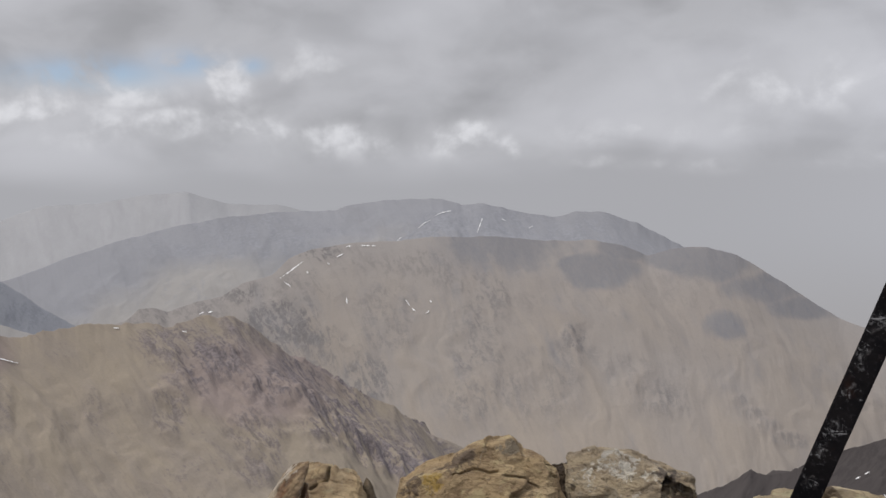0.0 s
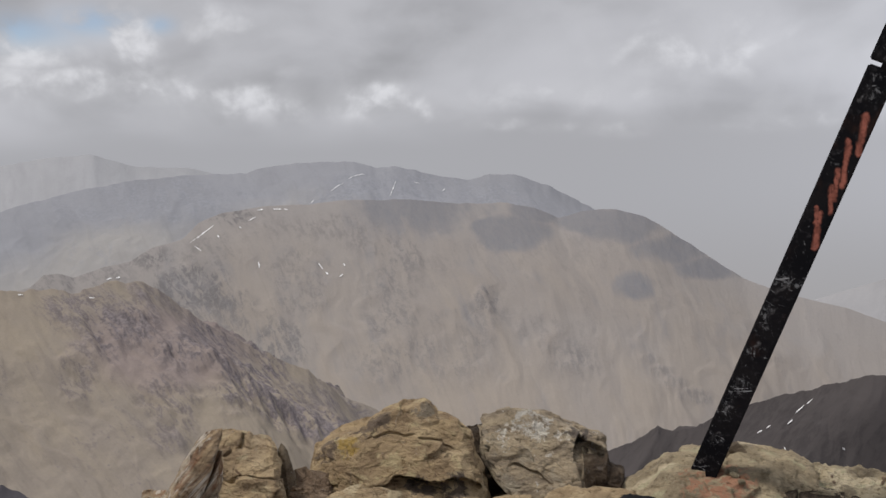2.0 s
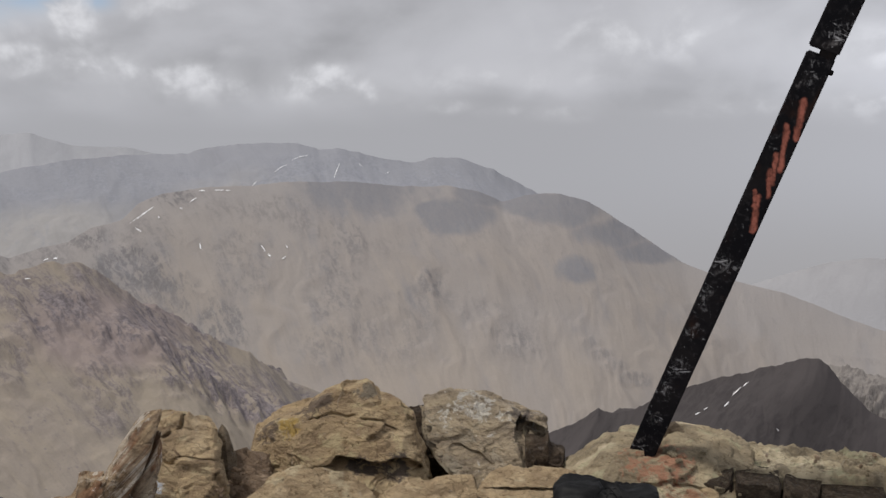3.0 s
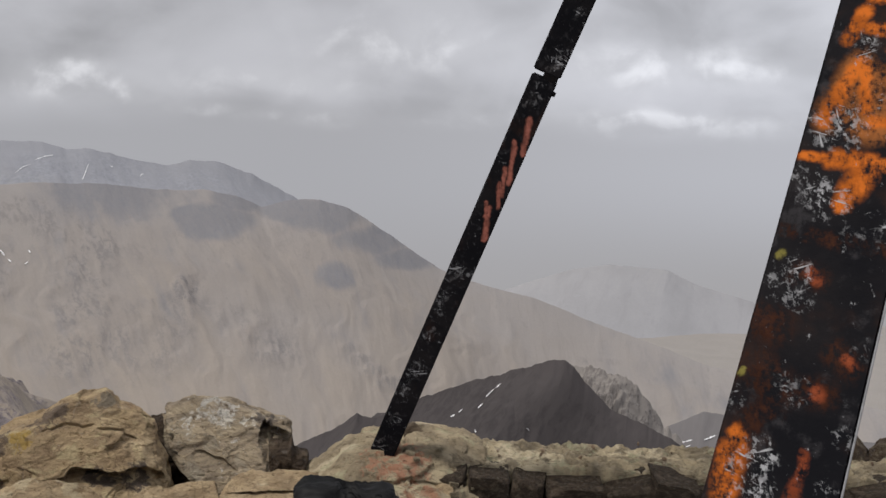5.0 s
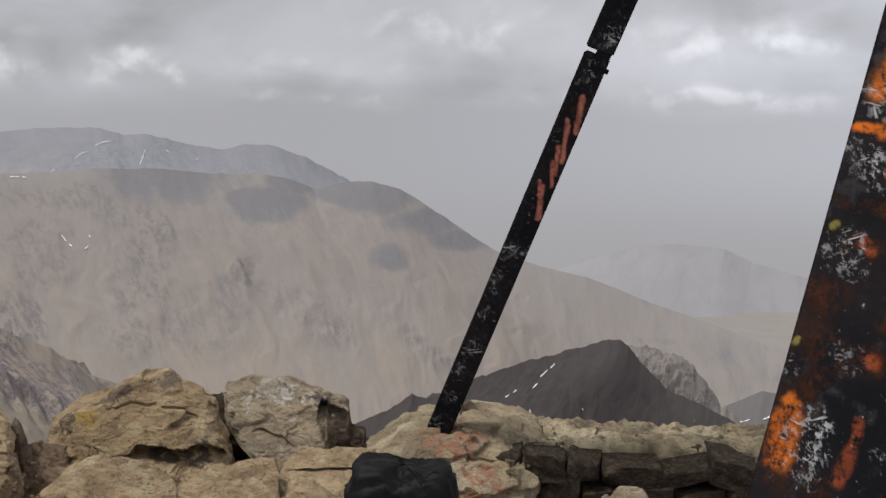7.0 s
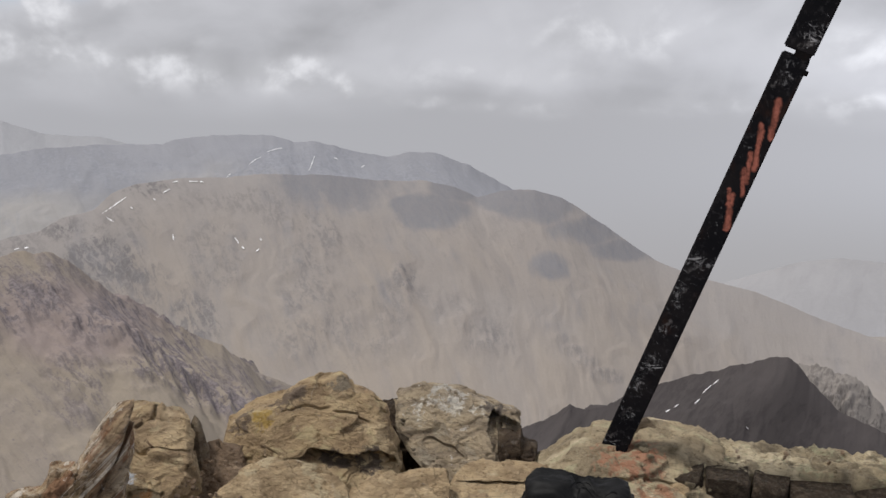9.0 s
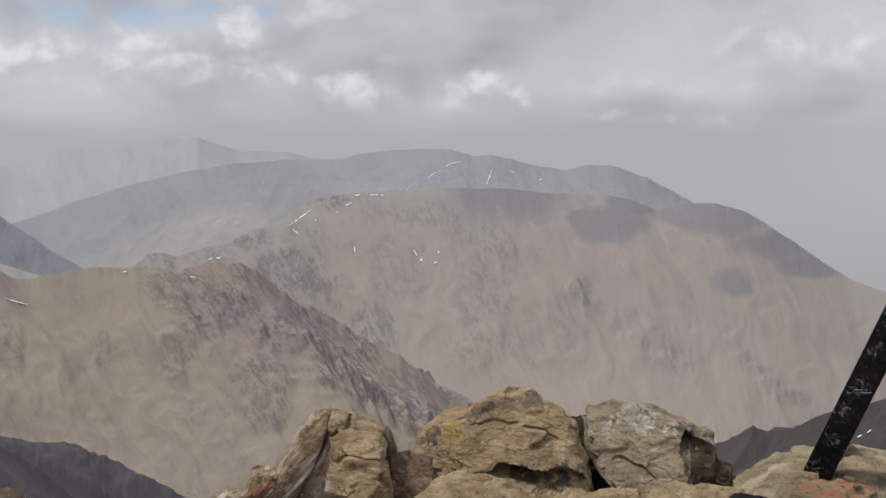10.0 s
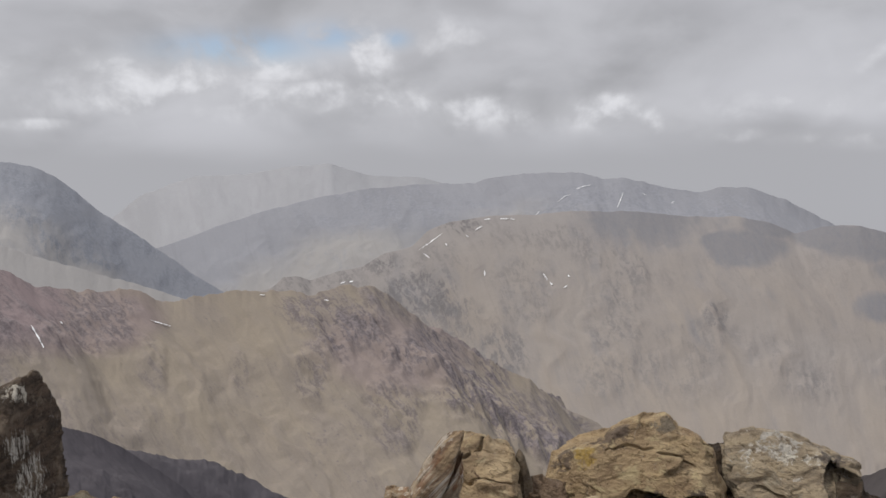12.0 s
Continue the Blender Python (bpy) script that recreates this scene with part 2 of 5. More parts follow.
        return colour, n.step(layer, 0.3, 0.7, 0.75, 0.95), height, 0.85, 0.018, {"Specular IOR Level": 0.2}
    return material(name, paint)


# ridge colours hold painted distance haze, paler and bluer farther off
mat_brown = slope_stuff("pale_brown_scree", (0.311, 0.272, 0.236), (0.185, 0.175, 0.176), 100, 0.5, (0.276, 0.246, 0.224), 0.22, foot=(0.306, 0.286, 0.276), crisp=0.2, shadowed=(0.200, 0.201, 0.218))
mat_purple = slope_stuff("purple_grey_crags", (0.298, 0.256, 0.206), (0.172, 0.151, 0.155), 50, 0.5, (0.266, 0.231, 0.198), 0.36, foot=(0.262, 0.208, 0.212), crisp=0.75, dots=0.6)
mat_back = slope_stuff("haze_blue_ridge", (0.285, 0.290, 0.315), (0.258, 0.265, 0.293), 200, 0.5, foot=(0.318, 0.308, 0.302), mottle=0.3)
mat_far = slope_stuff("haze_pale_ridge", (0.376, 0.379, 0.397), (0.366, 0.370, 0.389), 300, 0.4, mottle=0.3)
mat_shadow_rise = slope_stuff("haze_grey_rise", (0.322, 0.320, 0.332), (0.314, 0.312, 0.325), 300, 0.4)
mat_left = slope_stuff("haze_slate_ridge", (0.282, 0.292, 0.322), (0.248, 0.260, 0.291), 150, 0.5, foot=(0.352, 0.340, 0.332), mottle=0.3)
mat_hill = slope_stuff("black_shale", (0.074, 0.066, 0.066), (0.048, 0.043, 0.044), 25, 0.6, mottle=0.6)
mat_spur = slope_stuff("grey_crags", (0.262, 0.240, 0.222), (0.100, 0.090, 0.087), 14, 0.7, mottle=0.8, crisp=0.6)
mat_cone = slope_stuff("grey_hill_shale", (0.165, 0.156, 0.158), (0.125, 0.118, 0.120), 30, 0.5)
# dark tones paint the summit's shadow on the slope below it
mat_shoulder = slope_stuff("shadow_dark_slope", (0.088, 0.081, 0.090), (0.060, 0.056, 0.062), 18, 0.5, foot=(0.225, 0.19, 0.15), crisp=0.5)


def paint_ground(n, w):
    big = n.noise(w, 0.006, 5.0, 0.6)
    mid = n.noise(w, 0.5, 6.0, 0.62, 0.3)
    stones = n.noise(w, 9.0, 6.0, 0.7)
    # haze over the far plain is put into these pale greys
    colour = n.mix(n.step(big, 0.4, 0.6), (0.295, 0.280, 0.272), (0.272, 0.260, 0.254))
    colour = n.mix(n.step(mid, 0.38, 0.64, 0.0, 0.55), colour, (0.330, 0.292, 0.245))
    colour = n.mix(n.step(stones, 0.50, 0.64, 0.0, 0.6), colour, (0.205, 0.182, 0.158))
    return colour, 0.95, n.math("ADD", stones, mid), 0.6, 0.05, {"Specular IOR Level": 0.1}


mat_ground = material("haze_grey_plain", paint_ground)



def paint_snow(n, w):
    return n.mix(n.noise(w, 0.05, 4.0), (0.80, 0.81, 0.83), (0.88, 0.88, 0.89)), 0.6, None, 0, 0, {}


mat_snow = material("old_snow", paint_snow)
mat_rock_tan = rock_stuff("tan_sandstone", (0.450, 0.336, 0.196), (0.575, 0.450, 0.282), (0.245, 0.172, 0.103), (0.515, 0.430, 0.250), None, 0.14,
                          marks=[((-0.09, -0.02, 0.285), 0.12, (0.15, 0.112, 0.082), (1, 1, 1.4), 0.24), ((-0.23, -0.04, 0.20), 0.09, (0.16, 0.12, 0.088), (1, 1, 1.4), 0.22), ((-0.16, -0.08, 0.225), 0.085, (0.40, 0.275, 0.09), (1, 1, 1), 0.14), ((0.07, 0.0, 0.31), 0.07, (0.20, 0.165, 0.12), (1, 1, 1), 0.3),
                                 ((0.06, -0.12, 0.10), 0.075, (0.105, 0.082, 0.064), (1, 1, 1), 0.35), ((0.16, -0.12, 0.10), 0.075, (0.115, 0.09, 0.070), (1, 1, 1), 0.35)])
mat_rock_grey = rock_stuff("grey_weathered_rock", (0.430, 0.348, 0.238), (0.580, 0.490, 0.375), (0.205, 0.163, 0.118), (0.330, 0.295, 0.230), None, 0.6,
                           marks=[((-0.12, -0.01, 0.235), 0.065, (0.66, 0.62, 0.54), (1, 1, 0.6), 0.10), ((-0.03, -0.01, 0.235), 0.075, (0.66, 0.62, 0.54), (1.6, 1.6, 0.9), 0.10), ((0.05, -0.01, 0.215), 0.06, (0.66, 0.62, 0.54), (1.6, 1.6, 0.9), 0.08), ((0.10, 0.0, 0.235), 0.09, (0.12, 0.10, 0.085), (1, 1, 1.5), 0.16), ((-0.05, 0.02, 0.28), 0.14, (0.47, 0.44, 0.39), (1, 1, 1), 0.15)])
mat_rock_paint = rock_stuff("tan_layered_rock", (0.500, 0.378, 0.228), (0.610, 0.480, 0.312), (0.240, 0.170, 0.105), (0.510, 0.428, 0.275), None, 0.16,
                            marks=[((-0.075, -0.09, 0.195), 0.075, (0.030, 0.030, 0.034), (1, 1, 1), 0.14), ((-0.080, -0.10, 0.172), 0.085, (0.58, 0.61, 0.66), (1, 1, 0.8), 0.16), ((-0.040, -0.11, 0.160), 0.05, (0.58, 0.61, 0.66), (1, 1, 0.8), 0.12),
                                   ((0.0, -0.17, 0.130), 0.06, (0.44, 0.235, 0.10), (1, 1, 1), 0.16), ((0.0, -0.09, 0.275), 0.085, (0.11, 0.066, 0.045), (1, 1, 1), 0.42), ((-0.03, -0.08, 0.25), 0.05, (0.20, 0.11, 0.07), (1, 1, 1), 0.2)])
mat_rock_rust = rock_stuff("rust_streaked_rock", (0.42, 0.31, 0.19), (0.62, 0.54, 0.43), (0.13, 0.085, 0.055), (0.56, 0.50, 0.41), (0.24, 0.125, 0.07), 0.6, (6.5, 2.0, 0.6), (0, -44, 0))
mat_rock_slab = rock_stuff("pale_slab", (0.510, 0.388, 0.238), (0.610, 0.480, 0.318), (0.275, 0.198, 0.118), (0.530, 0.455, 0.305), None, 0.15)
mat_rock_dark = rock_stuff("dark_brown_boulder", (0.140, 0.104, 0.078), (0.260, 0.205, 0.152), (0.050, 0.037, 0.028), (0.25, 0.205, 0.155), None, 0.22,
                           marks=[((0.18, 0.0, 0.06), 0.17, (0.60, 0.57, 0.51), (2.6, 2.6, 0.30), 0.07), ((0.14, -0.03, 0.19), 0.13, (0.52, 0.49, 0.44), (2.6, 2.6, 0.30), 0.05), ((0.19, 0.03, -0.08), 0.12, (0.60, 0.57, 0.51), (2.6, 2.6, 0.30), 0.05),
                                  ((0.14, 0.02, 0.375), 0.08, (0.62, 0.58, 0.50), (1.3, 1.3, 0.9), 0.08), ((0.02, 0.03, 0.33), 0.10, (0.52, 0.48, 0.41), (1.2, 1.2, 1.0), 0.03), ((-0.14, -0.02, 0.22), 0.08, (0.46, 0.42, 0.36), (1.2, 1.2, 1.0), 0.0)])
mat_rock_brown = rock_stuff("brown_weathered_slab", (0.22, 0.17, 0.115), (0.30, 0.245, 0.175), (0.10, 0.075, 0.052), (0.26, 0.235, 0.165), None, 0.25)
mat_mortar = rock_stuff("lichened_mortar", (0.400, 0.330, 0.215), (0.560, 0.480, 0.335), (0.150, 0.122, 0.085), (0.340, 0.350, 0.225), None, 0.1, (1, 1, 1))
mat_plinth = rock_stuff("red_stained_mortar", (0.450, 0.370, 0.245), (0.580, 0.490, 0.345), (0.220, 0.175, 0.115), (0.420, 0.400, 0.255), None, 0.08, (1, 1, 1),
                        marks=[((0.03, -0.13, 0.30), 0.20, (0.36, 0.19, 0.12), (1, 1, 1), 0.14), ((0.12, -0.26, 0.22), 0.17, (0.36, 0.195, 0.12), (1, 1, 1), 0.10)])
mat_wall_stone = rock_stuff("dark_wall_stone", (0.088, 0.063, 0.043), (0.15, 0.114, 0.08), (0.034, 0.024, 0.017), (0.15, 0.13, 0.09), None, 0.1)
mat_soil = rock_stuff("brown_gravel", (0.29, 0.205, 0.135), (0.40, 0.30, 0.21), (0.15, 0.105, 0.072), None, None, 0.15, (1, 1, 1))


# ---- noise ----
def lattice(ix, iy, iz):
    h = (ix.astype(np.int64) * 374761393 + iy.astype(np.int64) * 668265263 + iz.astype(np.int64) * 2147483647) & 0xFFFFFFFF
    h = ((h ^ (h >> 13)) * 1274126177) & 0xFFFFFFFF
    return ((h ^ (h >> 16)) & 0xFFFF) / 32767.5 - 1.0


def smooth_noise(x, y, z):
    x, y, z = np.broadcast_arrays(np.asarray(x, float), np.asarray(y, float), np.asarray(z, float))
    ix, iy, iz = np.floor(x), np.floor(y), np.floor(z)
    fx, fy, fz = [t * t * t * (t * (t * 6 - 15) + 10) for t in (x - ix, y - iy, z - iz)]
    total = 0.0
    for dx in (0, 1):
        for dy in (0, 1):
            for dz in (0, 1):
                w = (fx if dx else 1 - fx) * (fy if dy else 1 - fy) * (fz if dz else 1 - fz)
                total = total + w * lattice(ix + dx, iy + dy, iz + dz)
    return total


def fractal(x, y, z, octaves=5, gain=0.5):
    total, amp = 0.0, 1.0
    for k in range(octaves):
        total = total + amp * smooth_noise(x * 2.0 ** k + 17.3 * k, y * 2.0 ** k + 5.1 * k, z * 2.0 ** k + 9.7 * k)
        amp *= gain
    return total


def crested(x, y, z, octaves=4, gain=0.5, blunt=0.006):
    total, amp = 0.0, 1.0
    for k in range(octaves):
        total = total + amp * (1 - 2 * np.sqrt(smooth_noise(x * 2.0 ** k + 31.7 * k, y * 2.0 ** k + 3.3 * k, z * 2.0 ** k + 7.9 * k) ** 2 + blunt))
        amp *= gain
    return total


# ---- mesh helpers ----
def grid_mesh(name, points, rows, cols, wrap=False, smooth=True):
    me = bpy.data.meshes.new(name)
    i, j = np.meshgrid(np.arange(rows - 1), np.arange(cols if wrap else cols - 1), indexing="ij")
    j2 = (j + 1) % cols
    quads = np.stack([i * cols + j, i * cols + j2, (i + 1) * cols + j2, (i + 1) * cols + j], -1).reshape(-1, 4)
    me.from_pydata(points.reshape(-1, 3).tolist(), [], quads.tolist())
    me.polygons.foreach_set("use_smooth", np.full(len(quads), smooth))
    return me


def part(name, bm, mat, parent, label=""):
    me = bpy.data.meshes.new(name)
    bm.to_mesh(me)
    bm.free()
    me.materials.append(mat)
    ob = new(name, me)
    ob.parent = parent
    return tagged(ob, label)


# ---- ground and mountains ----
EYE = 1.65
SURFACE = {}


def ground_sheet():
    az = np.radians(np.concatenate([np.arange(-180, -60, 3.0), np.arange(-60, 55, 0.4), np.arange(55, 180, 3.0)]))
    r = np.concatenate([np.linspace(0.0, 4.2, 48), np.geomspace(4.6, 4900, 150)])
    a, q = np.meshgrid(az, r)
    q = q[::-1]
    x, y = -np.sin(a) * q, np.cos(a) * q
    drop = np.clip(q - 3.6, 0, None)
    z = -np.minimum(drop * 0.82, 640 + 0.062 * np.clip(drop - 780, 0, None))
    z = z + fractal(x / 160, y / 160, 3.0) * np.clip(drop / 40, 0, 14) * np.clip((4900 - q) / 2500, 0.1, 1)
    z = z + fractal(x / 2.5, y / 2.5, 1.0) * np.clip(drop, 0, 1) * 0.25 + fractal(x / 0.35, y / 0.35, 2.0) * 0.012
    # the broken ground under the two groups of boulders
    z = z + 0.38 * np.exp(-((x - 0.25) / 0.95) ** 4 - ((y - 2.95) / 0.42) ** 4) + 0.30 * np.exp(-((x + 1.6) / 0.6) ** 4 - ((y - 2.7) / 0.7) ** 4)
    me = grid_mesh("ground", np.stack([x, y, z], -1), *q.shape, wrap=True)
    me.materials.append(mat_ground)
    tagged(new("ground", me), "pale mountain ground in haze-matched grey, falling away into a hazy valley plain", "ground", kind="structure")


def mountain(name, label, mat, r0, crest, front, back, slope, relief, gully, seed, rough=1.0, patches=(), nearer=0.0, step=0.1, rows=150, crag=0.3, fold=0.5, haze_tint=None, head=0.0, lean=0.0, band=None, tints=(), broad=0.0, cloud_shadows=(), blur=0.5):
    """A ridge as a height field: a crest line of (azimuth, elevation) in degrees at about r0 metres, slopes on both sides, and gullies down them."""
    ca, ce = np.array(crest).T[:, ::-1] if crest[0][0] > crest[-1][0] else np.array(crest).T
    az = np.arange(ca[0], ca[-1] + step / 2, step)
    el = np.interp(az, ca, ce)
    k = np.hanning(int(blur / step) | 1)
    pad = len(k) // 2
    el = np.convolve(np.pad(el, pad, mode="edge"), k / k.sum(), "valid")
    lat = np.radians(az) * r0
    rc = r0 * (1 + 0.012 * fractal(lat / (r0 * 0.3), seed, 0.0, 2)) - nearer * np.clip((ca[-1] - az) / (ca[-1] - ca[0]), 0, 1)
    zc = EYE + np.tan(np.radians(el)) * rc
    k = np.hanning(int(8.0 / step) | 1)
    pad = len(k) // 2
    soft = np.convolve(np.pad(el, pad, mode="reflect", reflect_type="odd"), k / k.sum(), "valid")
    zs = EYE + np.tan(np.radians(soft)) * rc
    zw = zs
    if broad:
        k = np.hanning(int(broad / step) | 1)
        pad = len(k) // 2
        zw = EYE + np.tan(np.radians(np.convolve(np.pad(el, pad, mode="reflect", reflect_type="odd"), k / k.sum(), "valid"))) * rc
    jag = rough * relief * 0.12 * fractal(lat / (gully * 0.35), seed + 0.5, 0.0, 5, 0.6)
    d = np.concatenate([-back * np.linspace(1, 0, 24)[:-1] ** 1.5, front * np.linspace(0, 1, rows) ** 1.25])
    dd, aa = np.meshgrid(d, az, indexing="ij")
    rr = rc[None] - dd
    x, y = -np.sin(np.radians(aa)) * rr, np.cos(np.radians(aa)) * rr
    down = np.abs(dd)
    warp = fractal(x / (gully * 3.0), y / (gully * 3.0), seed, 4) * gully * 0.32
    slant = (lean + 0.25 * smooth_noise(lat / (gully * 9.0), seed + 1.0, 0.0)[None]) * down
    across = lat[None] + warp + slant
    folds = crested(across / (gully * 1.6), down / (gully * 5.0), seed + 3.0, 3, 0.4, 0.06) * fold
    ribs = crested(across / (gully * 0.85) + 0.3 * smooth_noise(x / (gully * 0.4), y / (gully * 0.4), seed), down / (gully * 2.6), seed + 2.0, 5, 0.58, 0.02)
    lumps = fractal(x / (gully * 1.6), y / (gully * 1.6), seed + 6.0, 5, 0.5) + ribs * 0.55
    growth = 1 - np.exp(-down / (gully * 1.1))
    # the crest's bumps run down the face as leaning spurs
    swerve = aa + np.degrees((slant + 0.5 * warp) / r0) * np.clip(down / (gully * 1.5), 0, 1)

    def along(line):
        return np.interp(swerve, az, line)

    z = along(zw) + along(zs - zw) * np.exp(-(down / (gully * 2.2)) ** 1.3) + along(zc - zs) * np.exp(-(down / (gully * 1.6)) ** 1.3) + jag[None] * np.exp(-down / (gully * 0.35)) - slope * down * (1.08 - 0.16 * down / front) + relief * growth * (0.34 * folds - 0.12 + 0.24 * lumps)
    ee = np.degrees(np.arctan2(z - EYE, rr))
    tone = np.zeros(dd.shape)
    # rock patches; on the back ridge and the massif's left flank also painted shade
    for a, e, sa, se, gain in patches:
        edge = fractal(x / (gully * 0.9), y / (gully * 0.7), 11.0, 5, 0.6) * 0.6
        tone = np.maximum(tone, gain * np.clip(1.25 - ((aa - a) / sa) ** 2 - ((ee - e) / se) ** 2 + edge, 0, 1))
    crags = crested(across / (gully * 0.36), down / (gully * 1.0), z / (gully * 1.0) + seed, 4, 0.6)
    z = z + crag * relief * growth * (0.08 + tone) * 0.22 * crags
    pts = np.stack([x, y, z], -1)
    me = grid_mesh(name, pts, *dd.shape)
    me.materials.append(mat)
    ee = np.degrees(np.arctan2(z - EYE, rr))
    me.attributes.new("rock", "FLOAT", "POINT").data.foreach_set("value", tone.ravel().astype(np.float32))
    # share of the foot tone: painted haze, and the purple ridge's own tint
    low = np.zeros(dd.shape)
    if haze_tint:
        low = np.clip((haze_tint[0] - ee + 0.5 * lumps * (haze_tint[0] - haze_tint[1]) * 0.5) / (haze_tint[0] - haze_tint[1]), 0, 1)
        low = low * low * (3 - 2 * low)
    if band:
        low = np.clip((el[None] - ee - band[0] + 0.35 * lumps * (band[1] - band[0])) / (band[1] - band[0]), 0, 1)
        low = low * low * (3 - 2 * low)
    for a, e, sa, se, gain in tints:
        low = np.maximum(low, gain * np.clip(1.3 - ((aa - a) / sa) ** 2 - ((ee - e) / se) ** 2 + 0.4 * lumps, 0, 1))
    if head:
        low = np.maximum(low, np.clip(np.exp(-down / head * (1 + 0.5 * lumps)), 0, 1))
    me.attributes.new("haze_tint", "FLOAT", "POINT").data.foreach_set("value", low.ravel().astype(np.float32))
    # how far each point lies inside a painted cloud shadow
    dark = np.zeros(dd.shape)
    for a, e, sa, se, gain in cloud_shadows:
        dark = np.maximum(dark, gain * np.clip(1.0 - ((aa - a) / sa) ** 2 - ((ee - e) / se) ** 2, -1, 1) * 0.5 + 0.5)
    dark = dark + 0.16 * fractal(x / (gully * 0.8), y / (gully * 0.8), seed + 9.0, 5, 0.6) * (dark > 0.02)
    me.attributes.new("shadowed", "FLOAT", "POINT").data.foreach_set("value", dark.ravel().astype(np.float32))
    fall = np.stack([across - 0.6 * warp, down * np.sign(dd) + seed * 500, z * 0.0], -1)
    me.attributes.new("fall", "FLOAT_VECTOR", "POINT").data.foreach_set("vector", fall.ravel().astype(np.float32))
    SURFACE[name] = (az, d, pts, ee)
    return tagged(new(name, me), label, "mountain", kind="structure")


ground_sheet()
# far range: haze put into the colour, close to the sky behind
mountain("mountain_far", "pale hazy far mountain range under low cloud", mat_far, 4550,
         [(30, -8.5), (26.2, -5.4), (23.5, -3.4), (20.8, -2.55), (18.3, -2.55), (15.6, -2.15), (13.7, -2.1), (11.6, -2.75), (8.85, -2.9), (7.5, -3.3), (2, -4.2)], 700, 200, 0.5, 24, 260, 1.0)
# low rise added in place of a cloud shadow lying on the plain
mountain("mountain_shadow_rise", "faint low rise standing in for a cloud shadow far out on the hazy plain", mat_shadow_rise, 4600,
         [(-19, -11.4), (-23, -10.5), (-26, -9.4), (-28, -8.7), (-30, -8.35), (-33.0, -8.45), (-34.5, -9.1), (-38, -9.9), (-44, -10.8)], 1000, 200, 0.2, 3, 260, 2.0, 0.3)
# the paler lower band is valley haze painted on the slope
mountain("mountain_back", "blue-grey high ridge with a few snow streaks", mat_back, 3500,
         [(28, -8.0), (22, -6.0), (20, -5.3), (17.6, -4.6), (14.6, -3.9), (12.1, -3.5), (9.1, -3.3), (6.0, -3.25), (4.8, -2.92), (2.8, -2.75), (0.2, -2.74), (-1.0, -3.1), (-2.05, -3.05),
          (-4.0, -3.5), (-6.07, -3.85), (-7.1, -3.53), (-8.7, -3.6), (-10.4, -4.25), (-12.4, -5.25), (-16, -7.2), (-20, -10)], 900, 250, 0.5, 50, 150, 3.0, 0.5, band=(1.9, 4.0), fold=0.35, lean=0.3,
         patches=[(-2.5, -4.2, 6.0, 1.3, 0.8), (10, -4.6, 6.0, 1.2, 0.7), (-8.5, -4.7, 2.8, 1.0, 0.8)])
# this peak and the next fade downward into painted valley haze
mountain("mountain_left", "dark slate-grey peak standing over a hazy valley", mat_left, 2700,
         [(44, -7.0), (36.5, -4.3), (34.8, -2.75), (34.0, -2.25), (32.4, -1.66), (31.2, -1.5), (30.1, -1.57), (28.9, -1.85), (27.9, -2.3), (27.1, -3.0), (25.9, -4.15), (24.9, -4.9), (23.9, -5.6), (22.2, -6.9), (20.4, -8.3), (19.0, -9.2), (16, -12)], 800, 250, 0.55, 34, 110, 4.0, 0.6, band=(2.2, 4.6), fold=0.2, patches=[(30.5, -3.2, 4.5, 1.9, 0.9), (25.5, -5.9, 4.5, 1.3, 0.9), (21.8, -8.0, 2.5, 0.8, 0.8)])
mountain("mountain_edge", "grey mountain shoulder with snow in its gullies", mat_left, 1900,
         [(50, -0.8), (44, -1.3), (38, -2.0), (36.6, -2.4), (35.7, -2.5), (35.1, -3.0), (33.3, -4.5), (31.4, -5.5), (28.6, -6.5), (25.7, -7.6), (22, -8.9), (18, -11)], 700, 200, 0.55, 20, 110, 6.0, haze_tint=(-3.9, -7.0))
